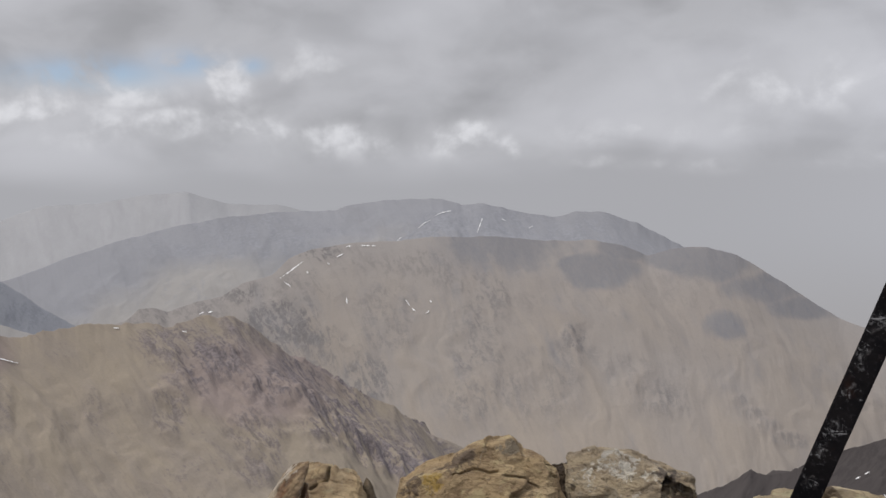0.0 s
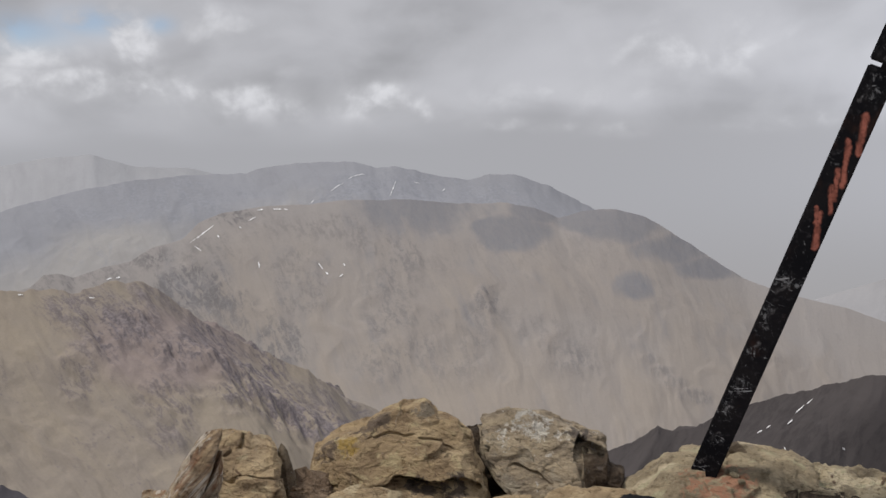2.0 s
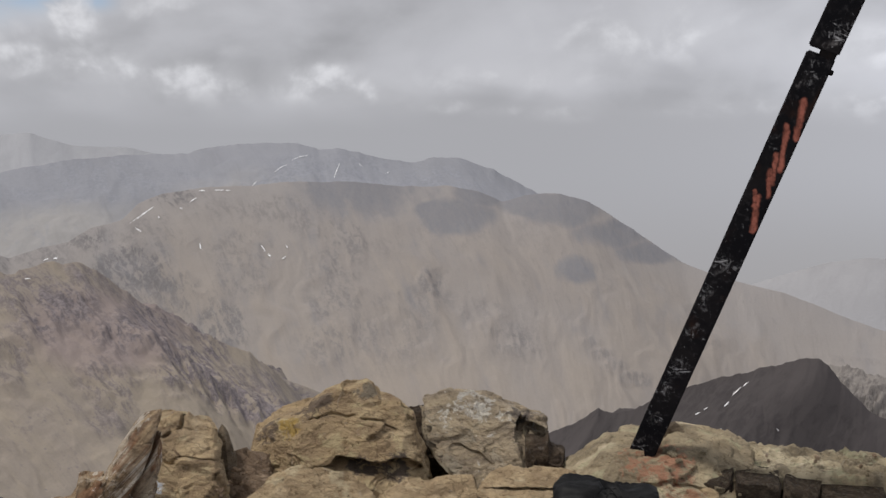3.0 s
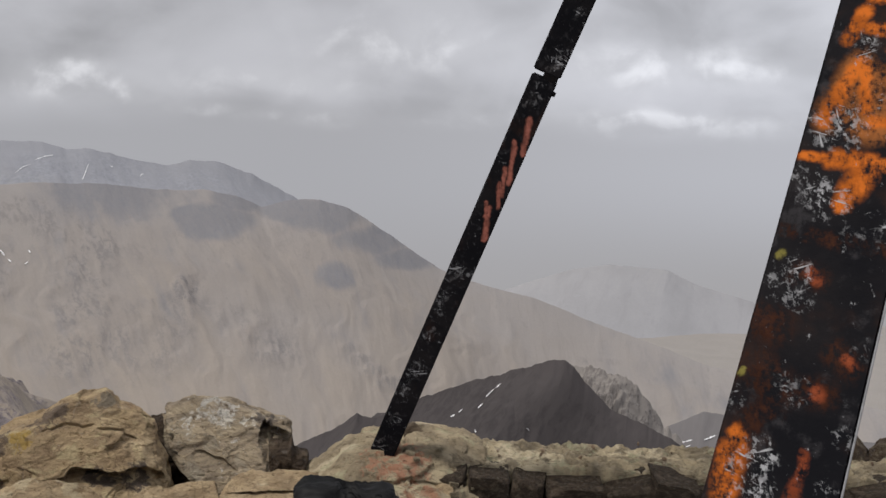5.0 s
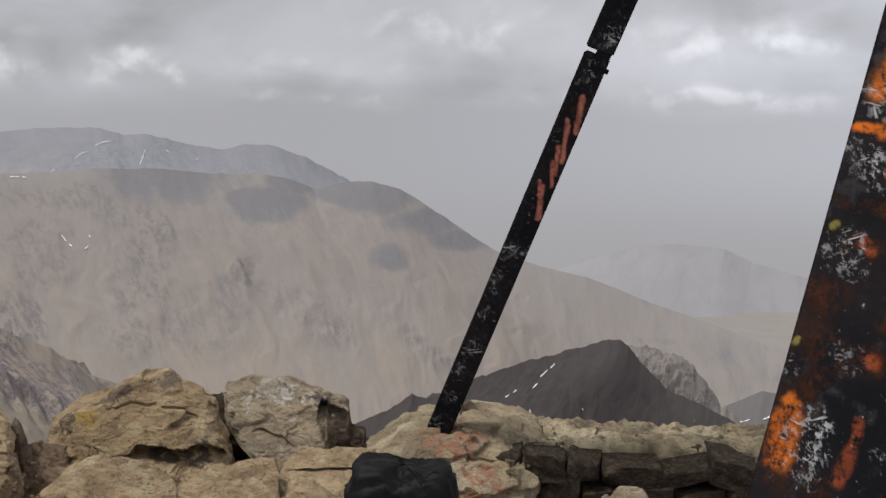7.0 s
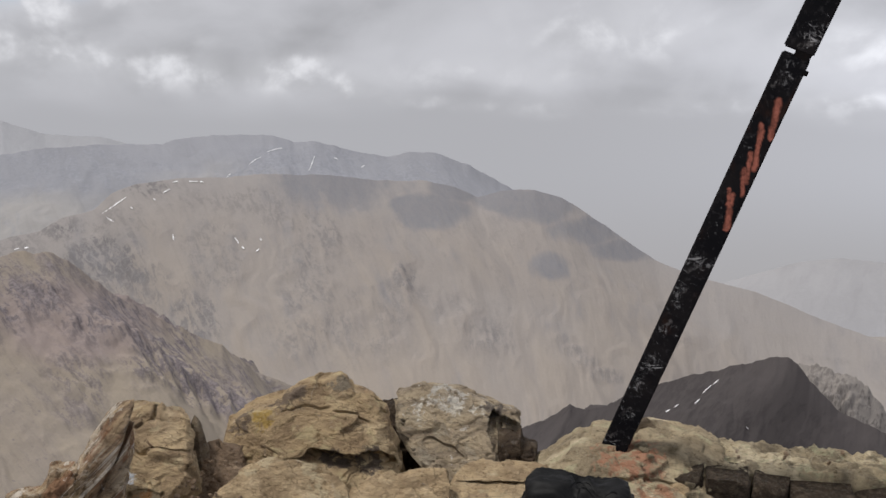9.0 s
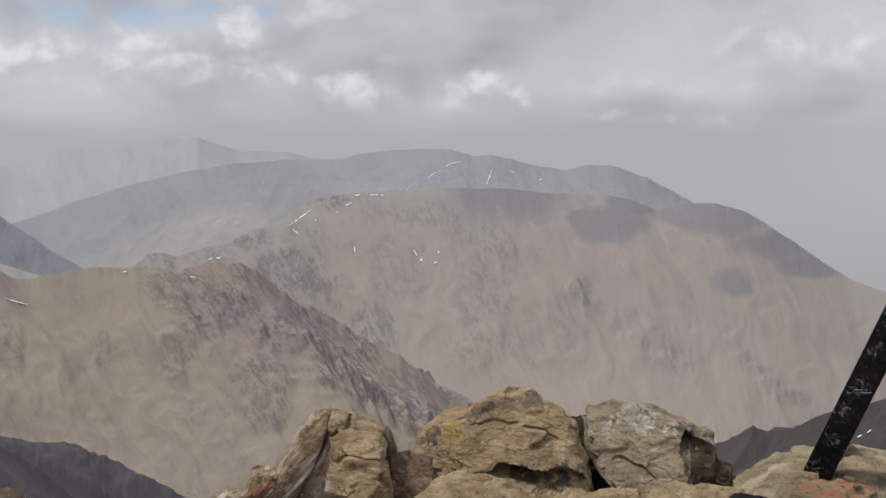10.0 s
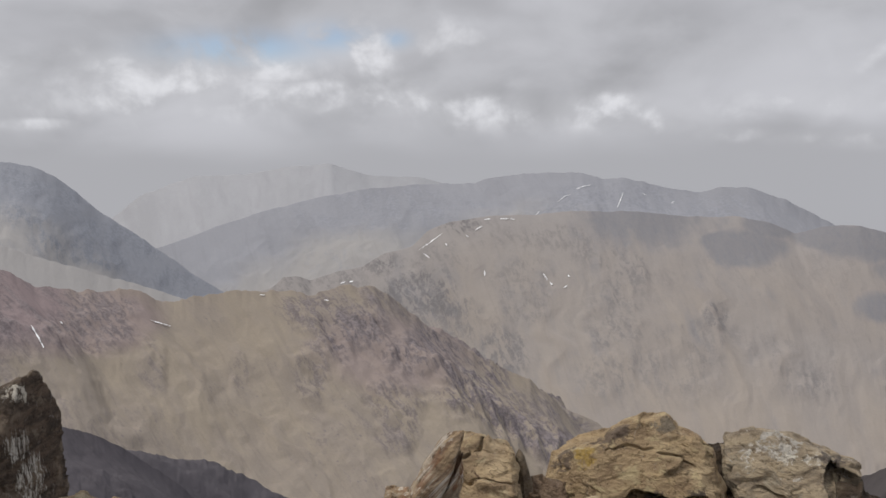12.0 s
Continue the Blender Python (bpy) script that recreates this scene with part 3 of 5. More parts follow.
mountain("mountain_brown", "broad pale brown scree massif with painted cloud shadows and snow flecks", mat_brown, 2100,
         [(24, -10.8), (20, -9.6), (18.6, -8.95), (17.1, -8.66), (16.4, -8.1), (15.6, -8.1), (15.0, -8.35), (13.5, -7.9), (12.2, -7.7), (11.0, -7.0), (9.44, -6.7), (8.5, -5.8), (7.3, -5.35), (5.4, -5.06),
          (3.0, -5.0), (0.5, -4.8), (-2.5, -4.85), (-5.5, -5.1), (-8.0, -5.1), (-9.8, -5.45), (-10.9, -5.95), (-12.1, -5.58), (-13.0, -5.48), (-14.0, -5.48), (-15.5, -5.85), (-16.8, -6.6), (-18.2, -7.5),
          (-20.1, -8.7), (-20.7, -9.05), (-23.2, -9.86), (-26.0, -10.4), (-28.6, -11.3), (-32.4, -12.4), (-35.5, -13.3), (-45, -14.6), (-54, -15.2)], 900, 200, 0.62, 25, 120, 7.0, 0.45,
         # head and tints paint haze over the crest and the right end
         head=230.0, lean=0.35, fold=0.3, crag=0.9, broad=26.0, tints=[(-30, -11.5, 9.0, 1.8, 0.85), (-40, -13.5, 9.0, 1.6, 0.85)],
         # cloud shadows painted along the crest and on the face below
         cloud_shadows=[(-2.8, -5.3, 3.4, 1.5, 0.6), (-9.9, -5.4, 1.5, 0.8, 1.0), (-8.3, -6.8, 2.1, 0.95, 1.0), (-7.2, -6.5, 1.2, 0.6, 1.0), (-12.4, -6.0, 1.7, 0.65, 1.0), (-14.6, -6.4, 2.1, 0.95, 1.0),
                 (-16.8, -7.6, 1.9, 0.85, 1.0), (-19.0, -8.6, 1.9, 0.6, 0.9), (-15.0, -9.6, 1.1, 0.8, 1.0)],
         # rock; those near azimuth 7 to 11 also paint the shaded left flank
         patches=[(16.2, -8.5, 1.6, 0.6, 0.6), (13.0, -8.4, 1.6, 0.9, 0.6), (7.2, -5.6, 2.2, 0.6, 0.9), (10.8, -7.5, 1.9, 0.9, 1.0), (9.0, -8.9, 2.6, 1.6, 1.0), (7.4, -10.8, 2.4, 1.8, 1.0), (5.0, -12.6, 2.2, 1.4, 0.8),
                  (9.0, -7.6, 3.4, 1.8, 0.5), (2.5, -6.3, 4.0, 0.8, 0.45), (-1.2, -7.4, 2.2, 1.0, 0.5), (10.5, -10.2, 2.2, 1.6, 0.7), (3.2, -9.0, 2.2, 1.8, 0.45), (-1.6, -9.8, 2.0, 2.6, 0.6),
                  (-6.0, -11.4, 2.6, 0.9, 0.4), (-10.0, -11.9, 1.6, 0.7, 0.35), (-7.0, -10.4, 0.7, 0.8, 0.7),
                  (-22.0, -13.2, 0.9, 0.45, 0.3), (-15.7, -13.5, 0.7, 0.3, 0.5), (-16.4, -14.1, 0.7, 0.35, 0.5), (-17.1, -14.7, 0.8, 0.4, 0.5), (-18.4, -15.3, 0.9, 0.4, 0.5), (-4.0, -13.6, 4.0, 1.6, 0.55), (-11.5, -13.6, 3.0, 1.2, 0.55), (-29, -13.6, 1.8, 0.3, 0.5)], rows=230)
mountain("mountain_purple", "craggy purple-brown ridge with ochre scree below it", mat_purple, 1150,
         [(50, -5.6), (44, -5.7), (37.3, -6.4), (36.2, -6.0), (33.9, -5.83), (31.85, -6.54), (30.2, -7.2), (29.1, -7.9), (26.1, -8.35), (24.0, -8.45), (22.85, -9.15), (21.6, -9.05), (20.1, -8.88), (18.2, -8.7), (16.4, -8.8),
          (14.7, -9.15), (12.9, -8.6), (11.6, -8.8), (10.7, -9.3), (9.3, -10.4), (7.7, -11.65), (5.9, -12.6), (3.1, -13.9), (1.6, -14.95), (-0.2, -16.8), (-4, -21), (-7, -25)], 560, 140, 0.62, 26, 60, 8.0, 0.9, lean=0.6,
         tints=[(35, -8.5, 9.0, 3.6, 0.9), (27, -9.8, 4.0, 1.8, 0.6), (9.5, -12.2, 5.0, 2.4, 0.5)],
         patches=[(35, -8.5, 8.0, 3.4, 0.80), (27, -10.0, 3.0, 1.6, 0.85), (34, -11.5, 5.0, 2.2, 0.6), (14.2, -10.0, 2.6, 1.2, 0.8), (12.0, -10.8, 2.8, 1.9, 1.0), (9.2, -12.4, 3.0, 1.9, 1.0), (6.2, -14.2, 3.0, 2.0, 1.0),
                  (3.2, -15.8, 3.0, 2.0, 1.0), (0.8, -17.4, 2.4, 1.8, 1.0), (10.4, -14.6, 2.0, 1.6, 0.7), (15.0, -13.5, 0.9, 1.8, 0.6), (19.0, -13.0, 0.6, 1.4, 0.35), (23.5, -12.8, 0.8, 1.8, 0.45), (10.5, -16.6, 1.2, 1.4, 0.6)], rows=240, crag=1.3, fold=0.5)
mountain("mountain_cone", "low grey hill on the plain behind the near hill", mat_cone, 900,
         [(-29, -20), (-32.8, -17.2), (-33.7, -16.6), (-35.5, -15.7), (-37.3, -15.8), (-42, -16.3), (-48, -16.0), (-56, -17)], 260, 120, 0.6, 12, 40, 9.0, 0.5)
mountain("mountain_spur", "light grey craggy flank beside the dark hill", mat_spur, 640,
         [(-24, -16), (-26.6, -14.3), (-27.9, -13.8), (-28.9, -13.92), (-29.8, -14.12), (-31.0, -14.12), (-31.7, -14.6), (-32.1, -15.0), (-32.6, -15.6), (-33.1, -16.3), (-34.1, -17.1), (-35, -17.7), (-38, -20)], 75, 60, 0.75, 16, 14, 10.0, 1.2, patches=[(-29.5, -15.5, 4, 2, 0.5)], crag=2.4, fold=0.2, lean=-0.6)
mountain("mountain_hill", "near-black shale hill with snow streaks beyond the wall", mat_hill, 500,
         [(-9, -21.5), (-12.6, -18.9), (-13.4, -18.4), (-14.8, -17.9), (-15.6, -17.5), (-16.35, -16.9), (-16.8, -17.0), (-17.4, -17.15), (-18.5, -16.8), (-20.2, -15.95), (-21.7, -15.4), (-22.9, -14.9), (-23.8, -14.72),
          (-24.3, -14.65), (-24.7, -14.38), (-25.7, -14.2), (-26.4, -13.88), (-27.3, -13.58), (-27.8, -13.65), (-28.3, -13.95), (-28.8, -14.5), (-29.6, -15.3), (-30.4, -16.0), (-31.6, -16.5), (-32.8, -16.85), (-34.0, -17.4), (-38, -19.5), (-46, -21)],
         200, 80, 0.62, 14, 20, 11.0, 0.45, crag=1.2, fold=0.3, lean=-0.4, step=0.05, blur=0.3)
# the summit's shadow is put into this slope's colour; its crest follows the shadow's edge
mountain("mountain_shoulder", "slope with snow patches just under the summit, coloured dark as the summit's shadow", mat_shoulder, 330,
         [(54, -8.5), (48, -9.0), (42, -10.5), (37.2, -11.7), (35.1, -12.2), (33.5, -13.4), (31.9, -13.9), (26.9, -15.5), (24.9, -16.7), (22.5, -18.5), (18.8, -22.2), (15, -26.5), (11, -31), (7, -36)],
         130, 60, 0.6, 9, 12, 12.0, 0.35, crag=1.0, fold=0.1, step=0.05, lean=0.8, blur=0.3)


# ---- snow lying in the gullies ----
def drape(name, line, width, seed):
    """A ragged streak of old snow along a line of (azimuth, elevation) on a mountain's face."""
    az, d, pts, ee = SURFACE[name]
    rng = np.random.default_rng(seed)
    line = np.array(line)
    t = np.linspace(0, 1, len(line))
    fine = np.linspace(0, 1, 20)
    a0, e0 = np.interp(fine, t, line[:, 0]), np.interp(fine, t, line[:, 1])
    da, de = np.gradient(a0), np.gradient(e0)
    norm = np.hypot(da, de) + 1e-9
    grid = np.zeros((20, 4, 3))
    for i in range(20):
        half = (width if len(line) < 4 else width * 3) * (0.35 + 0.65 * math.sin(math.pi * (0.06 + 0.88 * fine[i]))) * rng.uniform(0.2, 1.35)
        for j, k in enumerate((-1.0, -0.35, 0.35, 1.0)):
            k = k * rng.uniform(0.45, 1.4)
            a = a0[i] - de[i] / norm[i] * half * k
            e = e0[i] + da[i] / norm[i] * half * k * 0.8
            c = int(np.clip(np.searchsorted(az, a), 0, len(az) - 1))
            col = ee[:, c]
            r = len(col) - 1
            while r > 23 and col[r] < e:
                r -= 1
            q = min(r + 1, len(col) - 1)
            mixed = float(np.clip((e - col[q]) / (col[r] - col[q] + 1e-9), 0, 1))
            p = pts[q, c] + (pts[r, c] - pts[q, c]) * mixed
            f = np.hypot(p[0], p[1])
            way = np.array([-math.sin(radians(a)), math.cos(radians(a)), math.tan(radians(e))])
            grid[i, j] = np.array([0, 0, EYE]) + way * f * 0.9988
    me = grid_mesh("snow_patch", grid, 20, 4)
    me.materials.append(mat_snow)
    tagged(new("snow_patch", me), "thin white streak of old snow in a gully", "snow patch", "snow streaks on the mountains")


SNOW = {
    "mountain_brown": ([(8.98, -6.81), (8.35, -6.4), (7.73, -5.96)], [(8.77, -7.03), (8.46, -7.28)], [(7.56, -6.5), (7.48, -6.62)], [(5.9, -5.78), (5.55, -5.6)], [(5.41, -5.24), (5.11, -5.2)], [(4.55, -5.2), (4.12, -5.21)],
                       [(4.0, -5.22), (3.8, -5.24)], [(2.22, -8.2), (2.02, -8.51)], [(1.86, -8.68), (1.72, -8.82)], [(0.88, -8.25), (0.8, -8.38)], [(1.1, -8.95), (0.92, -8.82)], [(6.42, -6.08), (6.3, -6.16)],
                       [(5.45, -8.0), (5.42, -8.3)], [(13.33, -8.54), (13.1, -8.46)], [(12.87, -8.49), (12.65, -8.44)]),
    "mountain_back": ([(-1.77, -4.62), (-1.92, -4.25), (-2.06, -3.86)], [(1.42, -4.31), (1.1, -4.05), (0.75, -3.9)], [(0.45, -3.65), (0.1, -3.5), (-0.35, -3.42)], [(-4.61, -4.41), (-4.77, -4.3)],
                      [(-3.1, -3.9), (-3.3, -4.0)], [(2.6, -5.0), (2.4, -4.8)]),
    "mountain_purple": ([(29.4, -9.87), (29.16, -10.37), (28.86, -11.05)], [(28.0, -9.78), (27.88, -9.92)], [(23.51, -10.02), (23.0, -10.22), (22.47, -10.41)],
                        [(33.63, -6.1), (33.17, -6.3)], [(33.91, -6.5), (33.79, -6.66)], [(17.72, -9.0), (17.47, -9.02)],
                        [(14.27, -9.4), (14.02, -9.45)], [(37.01, -7.66), (36.63, -8.43)], [(36.43, -10.9), (36.28, -11.11)]),
    "mountain_edge": ([(36.72, -3.48), (36.35, -3.84), (36.0, -4.51)], [(36.18, -3.22), (35.91, -3.09)], [(36.57, -4.34), (36.76, -4.76)], [(34.86, -5.12), (34.74, -4.9)],
                      [(36.06, -5.37), (35.91, -5.52)]),
    "mountain_left": ([(32.72, -3.14), (32.21, -2.87)], [(31.99, -3.46), (31.51, -3.37)]),
    "mountain_shoulder": ([(38.1, -14.7), (37.4, -14.9)], [(36.5, -14.75), (36.0, -15.0), (35.45, -15.25)], [(36.3, -15.3), (36.0, -15.35), (35.8, -15.45), (35.5, -15.5)], [(36.4, -14.95), (36.1, -15.1), (35.8, -15.15), (35.5, -15.25)], [(34.85, -14.25), (34.46, -14.18)],
                          [(36.98, -12.1), (36.51, -12.3)], [(36.03, -12.3), (35.82, -12.4)], [(35.24, -12.67), (35.08, -12.75)], [(34.77, -14.72), (34.67, -14.84)]),
    "mountain_hill": ([(-21.6, -17.0), (-21.82, -16.85)], [(-22.04, -16.72), (-22.26, -16.56)], [(-23.11, -16.45), (-23.36, -16.2)], [(-23.5, -15.85), (-23.93, -15.42)],
                      [(-24.05, -15.35), (-24.3, -15.1)], [(-22.98, -17.6), (-23.05, -17.75)], [(-25.9, -17.38), (-26.0, -17.47)]),
    "mountain_cone": ([(-33.28, -17.77), (-34.16, -17.51), (-34.93, -17.22)], [(-33.97, -17.9), (-34.89, -17.5)], [(-35.59, -17.15), (-36.15, -16.86)]),
}
SNOW_WIDTH = {"mountain_back": 0.020, "mountain_left": 0.03, "mountain_shoulder": 0.07, "mountain_cone": 0.045, "mountain_hill": 0.034, "mountain_edge": 0.055}
for key, lines in SNOW.items():
    for k, line in enumerate(lines):
        drape(key, line, SNOW_WIDTH.get(key, 0.040), k + len(key))


# ---- foreground stone ----
def cells(p):
    """For each point a random value of its nearest seed in a jittered grid, how far it lies from the border to the next, and its height on that cell's own tilted plane."""
    base = np.floor(p)
    best, second, value, tilt = np.full(len(p), 9.0), np.full(len(p), 9.0), np.zeros(len(p)), np.zeros(len(p))
    for dx in (-1, 0, 1):
        for dy in (-1, 0, 1):
            for dz in (-1, 0, 1):
                c = base + (dx, dy, dz)
                rel = p - (c + 0.5 + 0.42 * np.stack([lattice(c[:, 0], c[:, 1], c[:, 2] + k) for k in (0, 57, 131)], -1))
                dist = np.linalg.norm(rel, axis=1)
                near = dist < best
                second = np.where(near, best, np.minimum(second, dist))
                value = np.where(near, lattice(c[:, 0] + 7, c[:, 1], c[:, 2]), value)
                tilt = np.where(near, sum(rel[:, k] * lattice(c[:, 0] + 11 * k, c[:, 1] + 3, c[:, 2] + 29) for k in range(3)), tilt)
                best = np.where(near, dist, best)
    return value, second - best, tilt


def lump(o, depth, box, res, tilt=0.0):
    """Points of a closed lump with the upright outline o, bulging depth metres to the front and the back."""
    centre = np.array([(o[:, 0].min() + o[:, 0].max()) / 2, 0.45 * o[:, 1].max() + 0.55 * o[:, 1].min()])
    rel = o - centre
    ang = np.arctan2(rel[:, 1], rel[:, 0])
    rad = np.hypot(rel[:, 0], rel[:, 1])
    order = np.argsort(ang)
    th = np.linspace(-np.pi, np.pi, res[0], endpoint=False)
    # straight edges between the outline's corners
    ax, az_ = np.cos(th), np.sin(th)
    a, r = ang[order], rad[order]
    a = np.concatenate([a[-1:] - 2 * np.pi, a, a[:1] + 2 * np.pi])
    r = np.concatenate([r[-1:], r, r[:1]])
    idx = np.clip(np.searchsorted(a, th, side="right") - 1, 0, len(a) - 2)
    p = np.stack([r[idx] * np.cos(a[idx]), r[idx] * np.sin(a[idx])], -1)
    q = np.stack([r[idx + 1] * np.cos(a[idx + 1]), r[idx + 1] * np.sin(a[idx + 1])], -1)
    e = q - p
    cross = ax * e[:, 1] - az_ * e[:, 0]
    big = (p[:, 0] * e[:, 1] - p[:, 1] * e[:, 0]) / np.where(np.abs(cross) < 1e-9, 1e-9, cross)
    ph = np.linspace(-np.pi / 2 + 0.02, np.pi / 2 - 0.02, res[1])
    cphi, sphi = np.cos(ph) ** box, np.sign(np.sin(ph)) * np.abs(np.sin(ph)) ** 0.8
    x = big[None] * ax[None] * cphi[:, None]
    z = big[None] * az_[None] * cphi[:, None]
    y = np.broadcast_to(depth * sphi[:, None], x.shape) + tilt * z
    pts = np.stack([x, y, z], -1).reshape(-1, 3)
    return pts, centre, ph, th


def rock(name, label, mat, azimuth, distance, outline, depth, seed, bumps=0.018, cuts=(), box=0.5, res=(280, 130), chips=9, category="rock", tilt=0.0, hollows=(), cracks=(), blocky=1.0):
    """A boulder: its upright outline (x, z in metres, across the line of sight), its half depth, flat cuts (normal and distance) and chipped facets."""
    rng = np.random.default_rng(seed)
    o = np.array(outline)
    pts, centre, ph, th = lump(o, depth, box, res, tilt)
    planes = [(np.array(c[:3]) / np.linalg.norm(c[:3]), c[3]) for c in cuts]
    for _ in range(chips):
        nrm = rng.normal(size=3)
        nrm[1] = -abs(nrm[1]) - 0.7
        nrm /= np.linalg.norm(nrm)
        planes.append((nrm, (pts @ nrm).max() * rng.uniform(0.80, 0.93)))
    for nrm, h in planes:
        over = pts @ nrm - h
        pts = pts - nrm * (np.clip(over, 0, None) * 0.97)[:, None]
    for upper, lower, deep in hollows:
        (ux, uz), (lx, lz) = np.array(upper).T, np.array(lower).T
        px = pts[:, 0] + centre[0] + 0.012 * fractal(pts[:, 0] * 12, pts[:, 2] * 12, seed + 1.5, 4)
        pz = pts[:, 2] + centre[1] + 0.010 * fractal(pts[:, 0] * 18, pts[:, 2] * 18, seed * 1.0, 4)
        hi, lo = np.interp(px, ux, uz), np.interp(px, lx, lz)
        inside = (px > ux[0]) & (px < ux[-1]) & (pz > lo) & (pz < hi) & (pts[:, 1] < 0.04)
        pts[:, 1] += np.where(inside, deep * np.clip((hi - pz) / 0.006, 0, 1) * np.clip((pz - lo) / np.maximum(hi - lo, 0.004), 0, 1) ** 0.8, 0)
    groove = np.zeros(len(pts))
    for line, width, deep in cracks:
        px = pts[:, 0] + centre[0] + 0.007 * fractal(pts[:, 0] * 22, pts[:, 2] * 22, seed + 0.5, 3)
        pz = pts[:, 2] + centre[1] + 0.007 * fractal(pts[:, 0] * 22, pts[:, 2] * 22, seed + 8.5, 3)
        away = np.full(len(pts), 9.0)
        for (x0, z0), (x1, z1) in zip(line, line[1:]):
            t = np.clip(((px - x0) * (x1 - x0) + (pz - z0) * (z1 - z0)) / ((x1 - x0) ** 2 + (z1 - z0) ** 2), 0, 1)
            away = np.minimum(away, np.hypot(px - x0 - t * (x1 - x0), pz - z0 - t * (z1 - z0)))
        groove = np.maximum(groove, np.where(pts[:, 1] < 0.05, deep * np.clip(1.4 - away / width, 0, 1), 0))
    pts[:, 1] += groove
    pts[:, 2] -= groove * 0.3
    s = seed * 3.7
    out = pts / np.maximum(np.linalg.norm(pts, axis=1, keepdims=True), 1e-6)
    w = pts + 0.025 * np.stack([fractal(pts[:, 0] * 7, pts[:, 1] * 7, pts[:, 2] * 7 + s + k, 3) for k in (0.0, 20.0, 40.0)], -1)
    block, gap, slant = cells(w * np.array([6.5, 6.5, 9.0]) + s)
    chip, gap2, slant2 = cells(w * np.array([16.0, 16.0, 30.0]) - s)
    bed = w[:, 2] + 0.28 * w[:, 0]
    layer = np.floor(bed / 0.035 + 0.4 * smooth_noise(w[:, 0] * 5, w[:, 1] * 5, s))
    shelf = lattice(layer, layer * 0 + seed, layer * 0)
    push = bumps * (blocky * (0.45 * block + 1.7 * slant + 0.18 * chip + 0.75 * slant2) + 0.26 * shelf + 0.32 * fractal(pts[:, 0] * 6 + s, pts[:, 1] * 6, pts[:, 2] * 6, 5, 0.55))
    push = push - bumps * blocky * (0.7 * np.clip(1 - gap / 0.05, 0, 1) * (block > 0.25) + 0.3 * np.clip(1 - gap2 / 0.08, 0, 1) * (chip > 0.4))
    pts = pts + out * push[:, None]
    me = grid_mesh(name, pts.reshape(len(ph), len(th), 3), len(ph), len(th), wrap=True)
    me.materials.append(mat)
    ob = new(name, me)
    turn = Matrix.Rotation(radians(azimuth), 4, "Z")
    ob.matrix_world = turn @ Matrix.Translation((centre[0], distance, centre[1]))
    return tagged(ob, label, category)


rock("boulder", "tan sandstone boulder with yellow lichen and cracked edges", mat_rock_tan, -3.5, 3.08,
     [(-0.36, 0.20), (-0.342, 0.56), (-0.327, 0.64), (-0.298, 0.662), (-0.267, 0.684), (-0.221, 0.702), (-0.175, 0.716), (-0.129, 0.742), (-0.059, 0.768), (0.010, 0.785), (0.026, 0.774), (0.046, 0.730), (0.073, 0.720), (0.127, 0.700), (0.146, 0.684),
      (0.150, 0.63), (0.163, 0.585), (0.183, 0.535), (0.196, 0.48), (0.225, 0.2)],
     0.24, 1, 0.0095, [(0.1, -0.72, 0.68, 0.20), (-0.55, -0.7, 0.45, 0.235), (0.1, -1.0, 0.1, 0.20), (0.62, -0.62, 0.48, 0.25)], res=(460, 220), chips=10, blocky=0.85,
     hollows=[([(-0.135, 0.580), (-0.118, 0.600), (-0.074, 0.612), (0.006, 0.600), (0.045, 0.592), (0.09, 0.604), (0.128, 0.594), (0.160, 0.560), (0.180, 0.545)],
               [(-0.135, 0.575), (0.0, 0.53), (0.05, 0.50), (0.104, 0.52), (0.180, 0.540)], 0.08)],
     cracks=[([(0.060, 0.745), (0.096, 0.722), (0.136, 0.69), (0.165, 0.67)], 0.004, 0.020), ([(-0.005, 0.69), (0.05, 0.684), (0.097, 0.66)], 0.003, 0.012), ([(-0.16, 0.70), (-0.09, 0.715), (-0.03, 0.70)], 0.003, 0.010)])
rock("boulder", "grey lichen-spotted boulder with white scratches", mat_rock_grey, -10, 3.22,
     [(-0.07, 0.2), (-0.085, 0.455), (-0.100, 0.55), (-0.120, 0.592), (-0.165, 0.638), (-0.200, 0.655), (-0.186, 0.678), (-0.135, 0.695), (-0.078, 0.702), (-0.02, 0.700), (0.013, 0.694), (0.062, 0.670), (0.128, 0.646), (0.184, 0.626), (0.203, 0.606), (0.209, 0.575), (0.214, 0.48), (0.25, 0.2)],
     0.22, 2, 0.012, [(0.0, -0.66, 0.75, 0.175), (0.5, -0.8, 0.3, 0.20)], res=(460, 220), chips=10, blocky=0.85,
     hollows=[([(0.105, 0.612), (0.118, 0.645), (0.15, 0.622), (0.18, 0.616), (0.215, 0.61)], [(0.105, 0.59), (0.128, 0.52), (0.215, 0.50)], 0.08),
              ([(-0.10, 0.57), (-0.06, 0.582), (0.0, 0.562), (0.03, 0.545)], [(-0.10, 0.565), (-0.03, 0.535), (0.03, 0.540)], 0.018)],
     cracks=[([(-0.02, 0.735), (0.02, 0.70), (0.075, 0.688), (0.117, 0.668), (0.17, 0.655)], 0.005, 0.022), ([(-0.17, 0.70), (-0.10, 0.715), (-0.02, 0.72)], 0.004, 0.012)])
